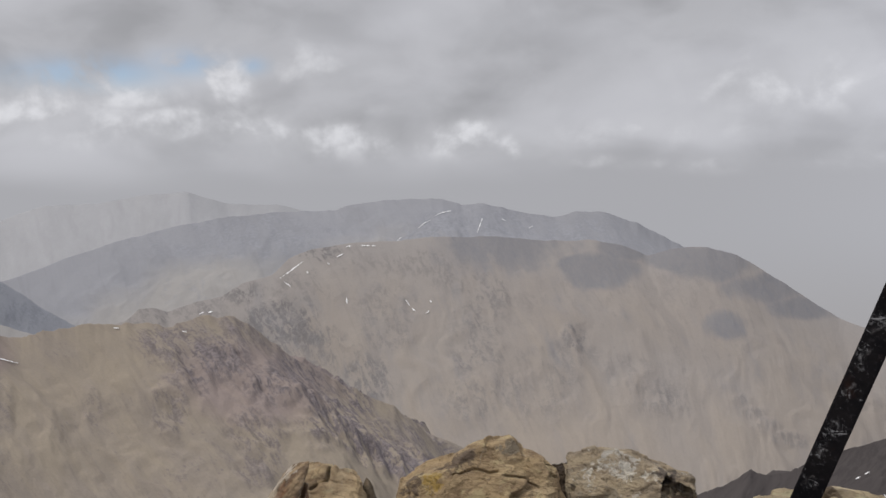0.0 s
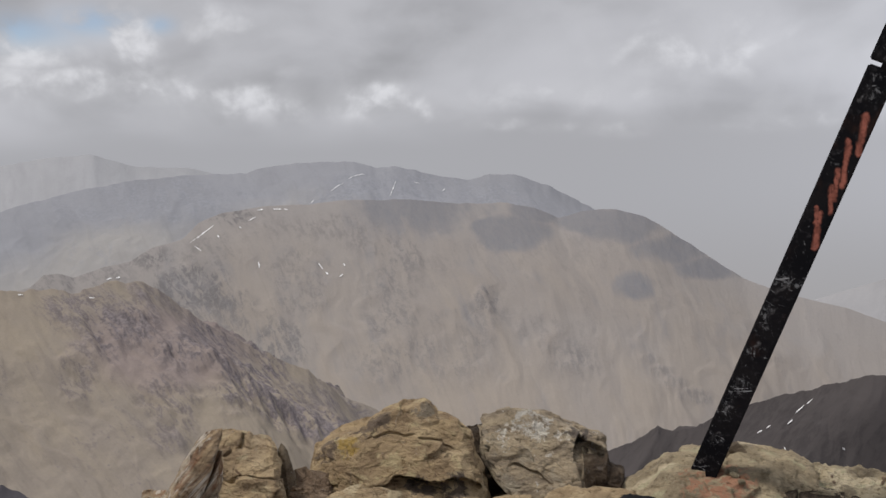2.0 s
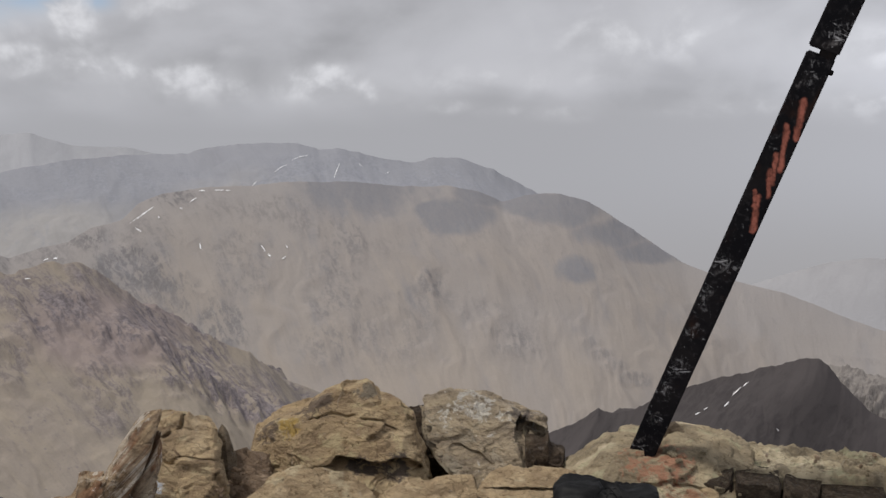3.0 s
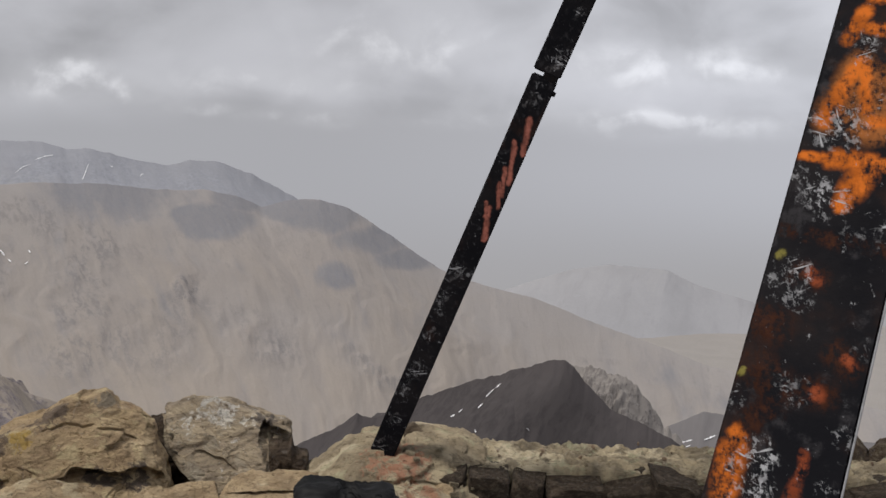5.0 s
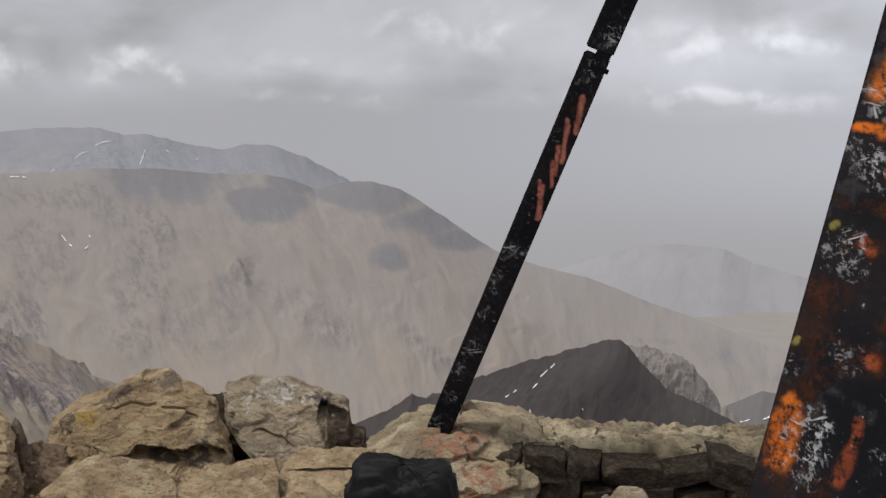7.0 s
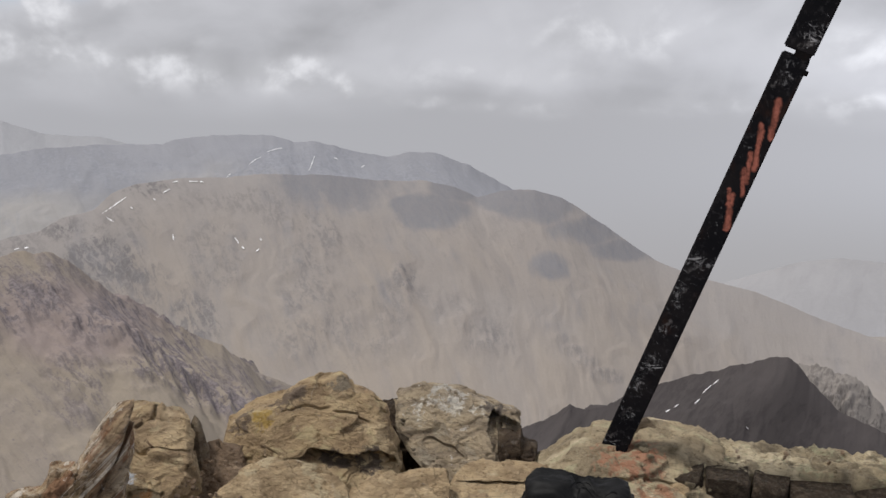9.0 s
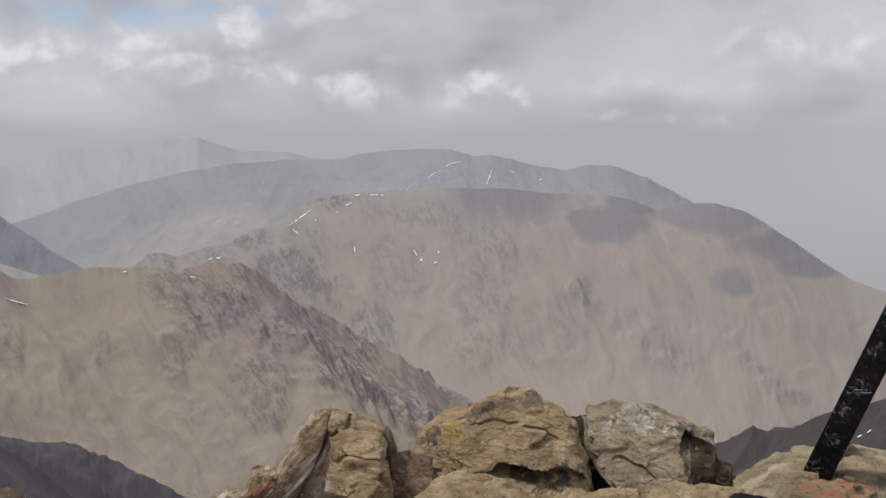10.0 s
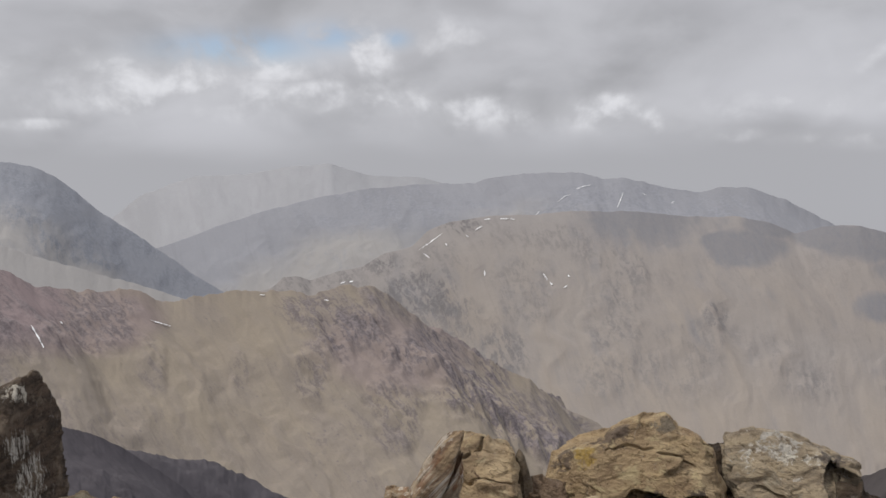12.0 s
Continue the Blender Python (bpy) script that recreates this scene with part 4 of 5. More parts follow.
rock("boulder", "tan layered boulder with black and white paint blotches", mat_rock_paint, 9, 2.85,
     [(-0.08, 0.2), (-0.045, 0.55), (-0.03, 0.62), (0.0, 0.672), (0.018, 0.73), (0.025, 0.765), (0.062, 0.782), (0.105, 0.785), (0.145, 0.772), (0.165, 0.757), (0.199, 0.75), (0.220, 0.735), (0.226, 0.70), (0.216, 0.66), (0.230, 0.645), (0.236, 0.5), (0.25, 0.2)],
     0.2, 3, 0.011, [(-0.12, -0.66, 0.74, 0.20), (0.75, -0.45, 0.45, 0.225), (-0.6, -0.4, 0.7, 0.25)], res=(460, 220), chips=10, blocky=1.0, box=0.36,
     hollows=[([(-0.03, 0.66), (0.0, 0.688), (0.06, 0.692), (0.095, 0.675)], [(-0.03, 0.655), (0.03, 0.655), (0.095, 0.668)], 0.010)],
     cracks=[([(0.075, 0.722), (0.13, 0.755), (0.155, 0.80)], 0.004, 0.020), ([(0.0, 0.69), (0.048, 0.695), (0.101, 0.682), (0.23, 0.672)], 0.003, 0.008), ([(0.05, 0.592), (0.095, 0.595), (0.135, 0.605)], 0.004, 0.016)])
rock("slab", "thin leaning slab of streaked white and rust layers", mat_rock_rust, 9, 2.64,
     [(-0.29, 0.2), (-0.25, 0.612), (-0.239, 0.645), (-0.186, 0.656), (-0.151, 0.65), (-0.139, 0.669), (-0.130, 0.700), (-0.117, 0.704), (-0.103, 0.694), (-0.072, 0.702), (-0.046, 0.749), (-0.008, 0.804), (0.014, 0.832), (0.034, 0.850), (0.074, 0.856), (0.064, 0.815), (0.036, 0.775), (0.012, 0.722), (0.005, 0.2)],
     0.08, 17, 0.012, res=(360, 170), chips=3, blocky=1.2, box=0.22)
rock("stone", "thin upright fin of dark rock beside the painted boulder", mat_rock_brown, 6.2, 2.93,
     [(0.05, 0.3), (0.066, 0.60), (0.064, 0.641), (0.082, 0.684), (0.088, 0.715), (0.099, 0.718), (0.112, 0.692), (0.119, 0.655), (0.132, 0.62), (0.14, 0.3)], 0.06, 51, 0.006, res=(160, 80))
# filler added behind the gap, so that the crevice looks dark
rock("boulder", "dark filler rock added behind the cracked boulders to darken their gap", mat_wall_stone, -7, 3.42,
     [(-0.20, 0.1), (-0.18, 0.48), (-0.10, 0.58), (0.0, 0.60), (0.10, 0.57), (0.16, 0.48), (0.2, 0.1)], 0.10, 31, 0.015)
rock("slab", "pale tan stone slab in front of the boulders", mat_rock_slab, -2, 2.57,
     [(-0.27, 0.1), (-0.255, 0.605), (-0.24, 0.634), (-0.182, 0.684), (-0.143, 0.71), (-0.111, 0.718), (-0.027, 0.706), (0.045, 0.678), (0.077, 0.656), (0.097, 0.63), (0.11, 0.1)], 0.16, 4, 0.012, [(0.1, -0.7, 0.7, 0.15)], blocky=0.8)
rock("slab", "pale tan stone slab in front of the boulders", mat_rock_slab, -8, 2.67,
     [(-0.20, 0.1), (-0.19, 0.555), (-0.179, 0.588), (-0.124, 0.613), (-0.056, 0.623), (-0.015, 0.643), (0.012, 0.653), (0.047, 0.65), (0.085, 0.646), (0.1, 0.1)], 0.15, 5, 0.010, [(0, -0.6, 0.8, 0.15)], blocky=0.8)
rock("slab", "flat pale slab beside the black bag", mat_rock_slab, -14, 2.78,
     [(-0.22, 0.1), (-0.212, 0.545), (-0.186, 0.596), (-0.157, 0.616), (-0.136, 0.624), (-0.065, 0.626), (0.035, 0.626), (0.075, 0.614), (0.095, 0.57), (0.11, 0.1)], 0.18, 6, 0.009, [(0, -0.3, 0.95, 0.2)],
     hollows=[([(-0.215, 0.575), (-0.16, 0.595), (-0.099, 0.598), (0.02, 0.582)], [(-0.215, 0.57), (-0.1, 0.52), (0.02, 0.52)], 0.07)], cracks=[([(-0.15, 0.63), (-0.08, 0.622), (-0.02, 0.628)], 0.003, 0.010)])
rock("stone", "small pale stone wedged under a slab", mat_rock_slab, -13, 2.5,
     [(-0.16, 0.2), (-0.135, 0.59), (-0.092, 0.64), (-0.049, 0.648), (0.012, 0.60), (0.04, 0.2)], 0.09, 7, 0.008)
dark_boulder = rock("boulder", "dark brown pointed boulder with white drip marks", mat_rock_dark, 30, 4.0,
     [(-0.53, 0.0), (-0.505, 0.33), (-0.482, 0.485), (-0.42, 0.532), (-0.313, 0.616), (-0.253, 0.648), (-0.183, 0.688), (-0.102, 0.722), (-0.031, 0.756), (0.008, 0.754), (0.046, 0.738), (0.058, 0.704), (0.110, 0.655), (0.126, 0.595), (0.128, 0.425), (0.14, 0.28), (0.16, 0.0)],
     0.36, 8, 0.014, [(0.80, -0.60, 0.05, 0.13), (-0.25, -0.72, 0.62, 0.20), (-0.75, -0.55, 0.35, 0.33)], chips=7, blocky=1.0, res=(420, 200),
     cracks=[([(-0.45, 0.47), (-0.32, 0.50), (-0.2, 0.49), (-0.1, 0.52)], 0.004, 0.02), ([(-0.42, 0.36), (-0.25, 0.37), (-0.1, 0.33)], 0.004, 0.015)])
rock("slab", "weathered slab at the foot of the dark boulder", mat_rock_brown, 26, 3.02,
     [(-0.30, 0.0), (-0.25, 0.60), (-0.215, 0.66), (-0.148, 0.664), (0.006, 0.64), (0.084, 0.60), (0.14, 0.55), (0.17, 0.0)], 0.18, 9, 0.012, [(0, -0.4, 0.9, 0.22)])
rock("slab", "weathered slab at the foot of the dark boulder", mat_rock_brown, 34, 2.72,
     [(-0.40, 0.1), (-0.36, 0.72), (-0.193, 0.765), (-0.129, 0.775), (-0.065, 0.784), (0.012, 0.766), (0.06, 0.725), (0.09, 0.1)], 0.18, 10, 0.012, [(0, -0.4, 0.9, 0.2)])
rock("rubble", "rubble of small stones between the boulders", mat_soil, 3.4, 2.85,
     [(-0.16, 0.1), (-0.13, 0.60), (-0.05, 0.655), (0.02, 0.66), (0.08, 0.62), (0.16, 0.1)], 0.2, 11, 0.03, [(0.0, -0.6, 0.8, 0.16)])
rock("boulder", "rounded brown rock behind the wall", mat_wall_stone, -43, 4.2,
     [(-0.1, 0.0), (-0.02, 0.36), (0.05, 0.43), (0.073, 0.455), (0.106, 0.43), (0.16, 0.36), (0.2, 0.0)], 0.15, 12, 0.012)
rock("boulder", "rounded brown rock behind the wall", mat_wall_stone, -46, 4.2,
     [(-0.12, 0.0), (-0.09, 0.38), (-0.042, 0.44), (0.037, 0.465), (0.13, 0.51), (0.3, 0.5), (0.4, 0.0)], 0.2, 13, 0.012)


def wall_line(u):
    """Front edge of the parapet: u metres along it from its corner beside the pole."""
    a, b = Vector((1.13, 2.72, 0)), Vector((2.60, 2.26, 0))
    d = (b - a).normalized()
    return a + d * u, d, Vector((-d.y, d.x, 0))


def parapet():
    """The wall's core with its lumpy mortared top."""
    rows, cols = 90, 420
    u = np.linspace(-0.05, 2.6, cols)
    s = np.linspace(0, 1, rows)
    pts = np.zeros((rows, cols, 3))
    for j, uu in enumerate(u):
        p, d, back = wall_line(uu)
        for i, ss in enumerate(s):
            if ss < 0.2:
                off, z = 0.08, 0.565 * ss / 0.2
            elif ss < 0.85:
                off, z = 0.08 + (0.27 - 0.06 * min(uu, 1.5)) * (ss - 0.2) / 0.65, 0.57 + 0.02 * (ss - 0.2)
            else:
                off, z = 0.35 - 0.06 * min(uu, 1.5), 0.583 - 0.9 * (ss - 0.85) / 0.15
            pts[i, j] = (p.x + back.x * off, p.y + back.y * off, z - 0.020 * min(uu, 1.5))
    top = np.clip((pts[..., 2] - 0.4) / 0.15, 0, 1)
    flat = pts.reshape(-1, 3)
    stone, gap, _ = cells(flat * np.array([13.0, 13.0, 3.0]) + 0.35 * fractal(flat[:, 0] * 9, flat[:, 1] * 9, 0.0, 3)[:, None])
    rise = (0.005 * stone - 0.006 * np.clip(1 - gap / 0.16, 0, 1)).reshape(rows, cols)
    pts[..., 2] += top * (0.012 * fractal(pts[..., 0] * 6, pts[..., 1] * 6, 1.0, 6, 0.62) + rise + 0.007 * crested(pts[..., 0] * 34, pts[..., 1] * 34, 4.0, 3))
    me = grid_mesh("parapet", pts, rows, cols)
    me.materials.append(mat_mortar)
    return tagged(new("wall_parapet", me), "low stone parapet with a lichened mortar top", "wall", kind="structure")


wall = parapet()
plinth = rock("pole_plinth", "mortared rock plinth stained with red paint at the pole", mat_plinth, -19, 3.1,
     [(-0.30, 0.0), (-0.265, 0.48), (-0.232, 0.520), (-0.175, 0.56), (-0.128, 0.600), (-0.043, 0.613), (0.035, 0.613), (0.075, 0.625), (0.10, 0.643), (0.15, 0.643), (0.19, 0.634), (0.255, 0.626), (0.315, 0.605), (0.325, 0.3), (0.30, 0.0)],
     0.33, 14, 0.012, [(0, -0.5, 0.86, 0.350), (0.0, -0.16, 1, 0.336)], category="plinth", res=(420, 220), blocky=0.8,
     cracks=[([(0.0, 0.56), (0.08, 0.565), (0.16, 0.545), (0.25, 0.55)], 0.004, 0.015)])


# ---- survey tripod ----
def paint_black(n, w):
    big = n.noise(w, 9.0, 5.0, 0.6)
    chips = n.noise(n.stretch(w, (1, 1, 0.35)), 60.0, 5.0, 0.7)
    colour = n.mix(n.step(big, 0.4, 0.65), (0.006, 0.006, 0.007), (0.014, 0.012, 0.012))
    colour = n.mix(n.step(big, 0.62, 0.72, 0, 0.5), colour, (0.09, 0.03, 0.015))
    colour = n.mix(n.step(chips, 0.70, 0.74), colour, (0.42, 0.42, 0.43))
    return colour, n.step(big, 0.3, 0.7, 0.5, 0.75), chips, 0.25, 0.004, {"Specular IOR Level": 0.08}


mat_black = material("chipped_black_paint", paint_black)


def plain(name, colour, rough=0.6, vary=0.25, scale=40.0, gloss=0.5):
    def paint(n, w):
        g = n.noise(w, scale, 5.0, 0.65)
        return n.mix(n.step(g, 0.35, 0.65), colour, tuple(c * (1 - vary) for c in colour)), rough, g, 0.3, 0.003, {"Specular IOR Level": gloss}
    return material(name, paint)


mat_white = plain("white_scratch", (0.50, 0.50, 0.50), 0.7, 0.4, 150)
mat_scuffed = plain("scuffed_white_film", (0.48, 0.48, 0.48), 0.7, 0.93, 420)
mat_lit_edge = plain("lit_edge_grey", (0.30, 0.30, 0.31), 0.4, 0.3, 90)
mat_bag = plain("black_nylon", (0.006, 0.006, 0.0065), 0.62, 0.4, 60, 0.2)


def tube(bottom, top, width, depth, bevel, face, taper=1.0):
    """A square tube from bottom to top as a bmesh in its own axes, and its pose: local z along it, local -y towards face."""
    b, t = Vector(bottom), Vector(top)
    zax = (t - b).normalized()
    yax = (b + t) / 2 - Vector(face)
    yax = (yax - zax * yax.dot(zax)).normalized()
    xax = yax.cross(zax)
    m = Matrix((xax, yax, zax)).transposed().to_4x4()
    m.translation = b
    bm = bmesh.new()
    bmesh.ops.create_cube(bm, size=1.0)
    bmesh.ops.scale(bm, vec=(width, depth, (t - b).length), verts=bm.verts)
    bmesh.ops.translate(bm, vec=(0, 0, (t - b).length / 2), verts=bm.verts)
    for v in bm.verts:
        if v.co.z > 0.1:
            v.co.x *= taper
    bmesh.ops.bevel(bm, geom=[e for e in bm.edges], offset=bevel, segments=3, affect="EDGES")
    return bm, m


tripod = new("survey_tripod")
tagged(tripod, "leaning black-painted steel tripod covered in scratched graffiti", "tripod")
tripod.location = (1.0, 2.9, 0.6)


def leg(name, bottom, top, width, depth, bevel, label, aim=(0.02, 0.0, 1.65), taper=1.0):
    bm, m = tube(bottom, top, width, depth, bevel, aim, taper)
    ob = part(name, bm, mat_black, tripod, label)
    ob.matrix_parent_inverse = Matrix.Translation(tripod.location).inverted()
    ob.matrix_basis = m
    return ob, (Vector(top) - Vector(bottom)).length


POLE_A, POLE_B, POLE_C = Vector((0.971, 2.884, 0.56)), Vector((1.330, 2.590, 1.740)), Vector((1.521, 2.436, 2.34))
far_low, far_len = leg("lower_leg", POLE_A, POLE_B, 0.074, 0.055, 0.004, "black steel tube with faded red paint marks")
up = (POLE_C - POLE_B).normalized()
far_up, _ = leg("upper_leg", POLE_B + up * 0.012, POLE_C, 0.080, 0.06, 0.004, "wider black steel sleeve with scratched letters")
near_leg, near_len = leg("near_leg", (-0.074, 0.186, 0.0), (0.80, 0.606, 2.4), 0.121, 0.012, 0.002, "black steel leg with orange graffiti and white scratches",
                         (-0.02, 0.0, 1.5), 0.40)


def graffiti(name, coats, clusters, size=0.004):
    """Black paint with worn coats of other paint on it: each coat a colour, its strokes (x, z, x, z, width) and its wear; clusters of scratched lines (x, z, radius, share)."""
    def paint(n, w):
        def vec(op, p, q):
            node = n.tree.nodes.new("ShaderNodeVectorMath")
            node.operation = op
            n.put(node.inputs[0], p)
            n.put(node.inputs[3 if op == "SCALE" else 1], q)
            return node.outputs["Value"] if op in ("LENGTH", "DISTANCE", "DOT_PRODUCT") else node.outputs["Vector"]

        flat = vec("MULTIPLY", w, (1.0, 0.0, 1.0))
        shift = n.add("ShaderNodeTexNoise", Vector=flat, Scale=0.9 / size * 0.35, Detail=5.0, Roughness=0.65).outputs["Color"]
        ragged = vec("ADD", flat, vec("SCALE", vec("SUBTRACT", shift, (0.5, 0.5, 0.5)), size * 2.4))
        big = n.noise(w, 9.0, 5.0, 0.6)
        grime = n.noise(w, 60.0, 6.0, 0.65)
        fleck = n.noise(flat, 0.9 / size, 4.0, 0.7)
        colour = n.mix(n.step(big, 0.4, 0.65), (0.008, 0.008, 0.010), (0.018, 0.016, 0.017))
        colour = n.mix(n.step(grime, 0.54, 0.72, 0.0, 0.6), colour, (0.050, 0.047, 0.050))
        colour = n.mix(n.step(n.noise(flat, 0.06 / size, 4.0, 0.6), 0.54, 0.70, 0.0, 0.55), colour, (0.050, 0.024, 0.016))
        for tint, strokes, wear in coats:
            mask = None
            for x0, z0, x1, z1, width in strokes:
                along = Vector((x1 - x0, 0, z1 - z0))
                rel = vec("SUBTRACT", ragged, (x0, 0.0, z0))
                t = n.math("MULTIPLY", vec("DOT_PRODUCT", rel, tuple(along / max(along.length_squared, 1e-9))), 1.0, clamp=True)
                node = n.tree.nodes.new("ShaderNodeVectorMath")
                node.operation = "SCALE"
                node.inputs[0].default_value = along
                n.put(node.inputs[3], t)
                gone = vec("DISTANCE", rel, node.outputs["Vector"])
                one = n.step(gone, width * 0.72, width * 0.22)
                mask = one if mask is None else n.math("MAXIMUM", mask, one)
            worn = n.step(n.math("ADD", n.math("MULTIPLY", fleck, 0.45), n.math("MULTIPLY", n.noise(n.stretch(flat, (1.0, 1.0, 0.35), (0, 25, 0)), 0.3 / size, 5.0, 0.68), 0.55)), wear - 0.06, wear + 0.09)
            tone = n.mix(n.step(grime, 0.35, 0.65), tint, tuple(v * 0.55 for v in tint))
            colour = n.mix(n.math("MULTIPLY", mask, worn), colour, tone)
        # thin scratched lines and chips
        line_a = n.noise(n.stretch(flat, (1.0, 1.0, 0.10), (0, 24, 0)), 1.0 / size, 3.0, 0.6, 0.3)
        line_b = n.noise(n.stretch(flat, (1.0, 1.0, 0.12), (0, -62, 0)), 1.0 / size, 3.0, 0.6, 0.3)
        line_c = n.noise(n.stretch(flat, (1.0, 1.0, 0.12), (0, 80, 0)), 1.0 / size, 3.0, 0.6, 0.3)
        lines = n.step(n.math("MAXIMUM", line_a, n.math("MAXIMUM", line_b, line_c)), 0.635, 0.675)
        chips = n.step(n.noise(n.stretch(flat, (1.0, 1.0, 0.7), (0, 35, 0)), 0.8 / size, 6.0, 0.78), 0.515, 0.565)
        zone = None
        for x, z, radius, share in clusters:
            one = n.math("MULTIPLY", n.step(vec("DISTANCE", ragged, (x, 0.0, z)), radius * 3.2, 0.0), share)
            zone = one if zone is None else n.math("MAXIMUM", zone, one)
        gate = n.step(n.math("ADD", zone, n.math("MULTIPLY", n.math("SUBTRACT", n.noise(n.stretch(flat, (0.7, 1, 1)), 0.10 / size, 5.0, 0.7), 0.5), 3.4)), 0.62, 0.90)
        hard = n.step(zone, 0.8, 1.0)
        scratch = n.math("MULTIPLY", gate, n.math("MAXIMUM", lines, n.math("MULTIPLY", chips, n.math("ADD", n.math("MULTIPLY", hard, 0.55), 0.45))))
        stray = n.math("MULTIPLY", n.step(n.noise(n.stretch(flat, (1.0, 1.0, 0.6), (0, 30, 0)), 0.6 / size, 5.0, 0.75), 0.635, 0.68), 0.7)
        colour = n.mix(n.math("MAXIMUM", scratch, stray), colour, (0.40, 0.40, 0.41))
        return colour, n.step(big, 0.3, 0.7, 0.5, 0.75), n.math("ADD", fleck, grime), 0.2, 0.002, {"Specular IOR Level": 0.05}
    return material(name, paint)


# heights along the near leg: h runs from 0 to 1 over the stretch at eye level; u runs across its face
def S(h):
    return (1.425 + 0.312 * h) * near_len / 2.4


def U(u, h):
    return u * 0.121 * (1 - 0.6 * S(h) / near_len)


def mark(u0, h0, u1, h1, width):
    return U(u0, h0), S(h0), U(u1, h1), S(h1), width


ORANGE, BROWN, RED, RUST, YELLOW = (0.66, 0.165, 0.022), (0.34, 0.12, 0.035), (0.30, 0.070, 0.028), (0.060, 0.022, 0.012), (0.22, 0.19, 0.05)
near_coats = [
    (RUST, [mark(-0.446, 0.335, -0.299, 0.33, 0.024), mark(0.239, 0.308, 0.351, 0.292, 0.02), mark(-0.191, 0.436, -0.097, 0.436, 0.018), mark(-0.392, 0.253, -0.168, 0.22, 0.026), mark(0.08, 0.226, 0.189, 0.23, 0.02), mark(-0.307, 0.143, -0.185, 0.176, 0.018), mark(-0.473, 0.515, 0.478, 0.51, 0.01), mark(-0.308, -0.012, -0.029, -0.017, 0.02), mark(0.037, 0.865, 0.334, 0.859, 0.014)], 0.50),
    (BROWN, [mark(-0.174, 0.859, -0.317, 0.744, 0.02), mark(-0.13, 0.84, 0.026, 0.738, 0.024), mark(-0.22, 0.789, 0.13, 0.777, 0.022), mark(-0.081, 0.84, 0.16, 0.84, 0.016), mark(-0.299, 0.751, 0.218, 0.738, 0.018)], 0.47),
    (ORANGE, [mark(-0.326, 0.91, -0.245, 0.97, 0.01), mark(-0.301, 0.932, 0.007, 0.94, 0.009), mark(0.007, 0.94, 0.374, 0.936, 0.006), mark(0.186, 0.978, 0.091, 0.906, 0.01), mark(0.107, 1.003, -0.21, 1.003, 0.01), mark(-0.169, 0.868, -0.272, 0.801, 0.009), mark(-0.272, 0.801, -0.351, 0.741, 0.011), mark(-0.14, 0.859, -0.026, 0.77, 0.008), mark(0.061, 0.751, 0.169, 0.749, 0.009), mark(-0.422, 0.663, -0.204, 0.669, 0.008), mark(-0.202, 0.666, 0.103, 0.671, 0.0125), mark(0.103, 0.671, 0.405, 0.666, 0.007), mark(0.082, 0.648, 0.039, 0.612, 0.017), mark(0.039, 0.612, -0.023, 0.584, 0.012), mark(-0.364, 0.082, -0.347, 0.021, 0.018), mark(-0.324, 0.098, -0.34, 0.054, 0.012), mark(-0.379, 0.126, -0.314, 0.11, 0.01)], 0.455),
    (RED, [mark(0.171, 0.119, 0.159, 0.065, 0.006), mark(0.159, 0.065, 0.128, 0.005, 0.009), mark(0.14, 0.226, 0.161, 0.23, 0.01), mark(-0.113, 0.442, -0.065, 0.433, 0.008), mark(0.301, 0.302, 0.351, 0.292, 0.007)], 0.47),
    (YELLOW, [mark(-0.468, 0.23, -0.469, 0.239, 0.004), mark(-0.419, 0.462, -0.392, 0.471, 0.005)], 0.40),
]
near_clusters = [(U(u, h), S(h), r, share) for u, h, r, share in (
    (-0.152, 0.906, 0.008, 1.0), (0.213, 0.789, 0.011, 1.0), (0.407, 0.732, 0.009, 0.8), (-0.159, 0.732, 0.011, 0.95), (-0.185, 0.591, 0.013, 1.0), (-0.351, 0.612, 0.008, 0.7), (0.366, 0.567, 0.014, 0.8), (0.155, 0.544, 0.012, 0.7), (-0.291, 0.561, 0.008, 0.7), (0.347, 0.846, 0.006, 0.7), (0.389, 0.923, 0.008, 0.8), (-0.238, 0.436, 0.01, 0.9), (0.343, 0.442, 0.008, 0.6), (-0.088, 0.23, 0.009, 0.85), (0.375, 0.319, 0.007, 0.7), (0.403, 0.164, 0.006, 0.9), (-0.128, 0.088, 0.014, 1.0), (-0.115, 0.038, 0.01, 1.0), (0.026, 0.093, 0.008, 0.9), (0.366, 0.077, 0.009, 0.9), (0.449, 0.104, 0.006, 0.8), (-0.419, 0.159, 0.009, 0.75), (0.527, 0.054, 0.008, 0.6), (0.37, 0.214, 0.008, 0.6), (-0.425, 0.126, 0.006, 0.7), (0.254, 0.623, 0.008, 0.6), (-0.064, 0.408, 0.008, 0.5))]
near_leg.data.materials[0] = graffiti("black_paint_orange_graffiti", near_coats, near_clusters, 0.0042)
disc = bmesh.new()
bmesh.ops.create_cone(disc, cap_ends=True, segments=24, radius1=0.0054, radius2=0.0052, depth=0.0006)
sticker = part("sticker", disc, mat_scuffed, near_leg, "small scuffed white round sticker")
sticker.matrix_basis = pose(U(0.213, 0.789), -0.0063, S(0.789), 90, 0, 0)
# pale strip that paints light along the leg's right edge
bm = bmesh.new()
ends = []
for z, half in ((0.01, 0.0605), (near_len - 0.01, 0.0605 * 0.40)):
    ends.append([bm.verts.new((half + dx, dy, z)) for dx, dy in ((-0.0008, -0.0063), (0.0002, -0.0063), (0.0002, 0.004), (-0.0008, 0.004))])
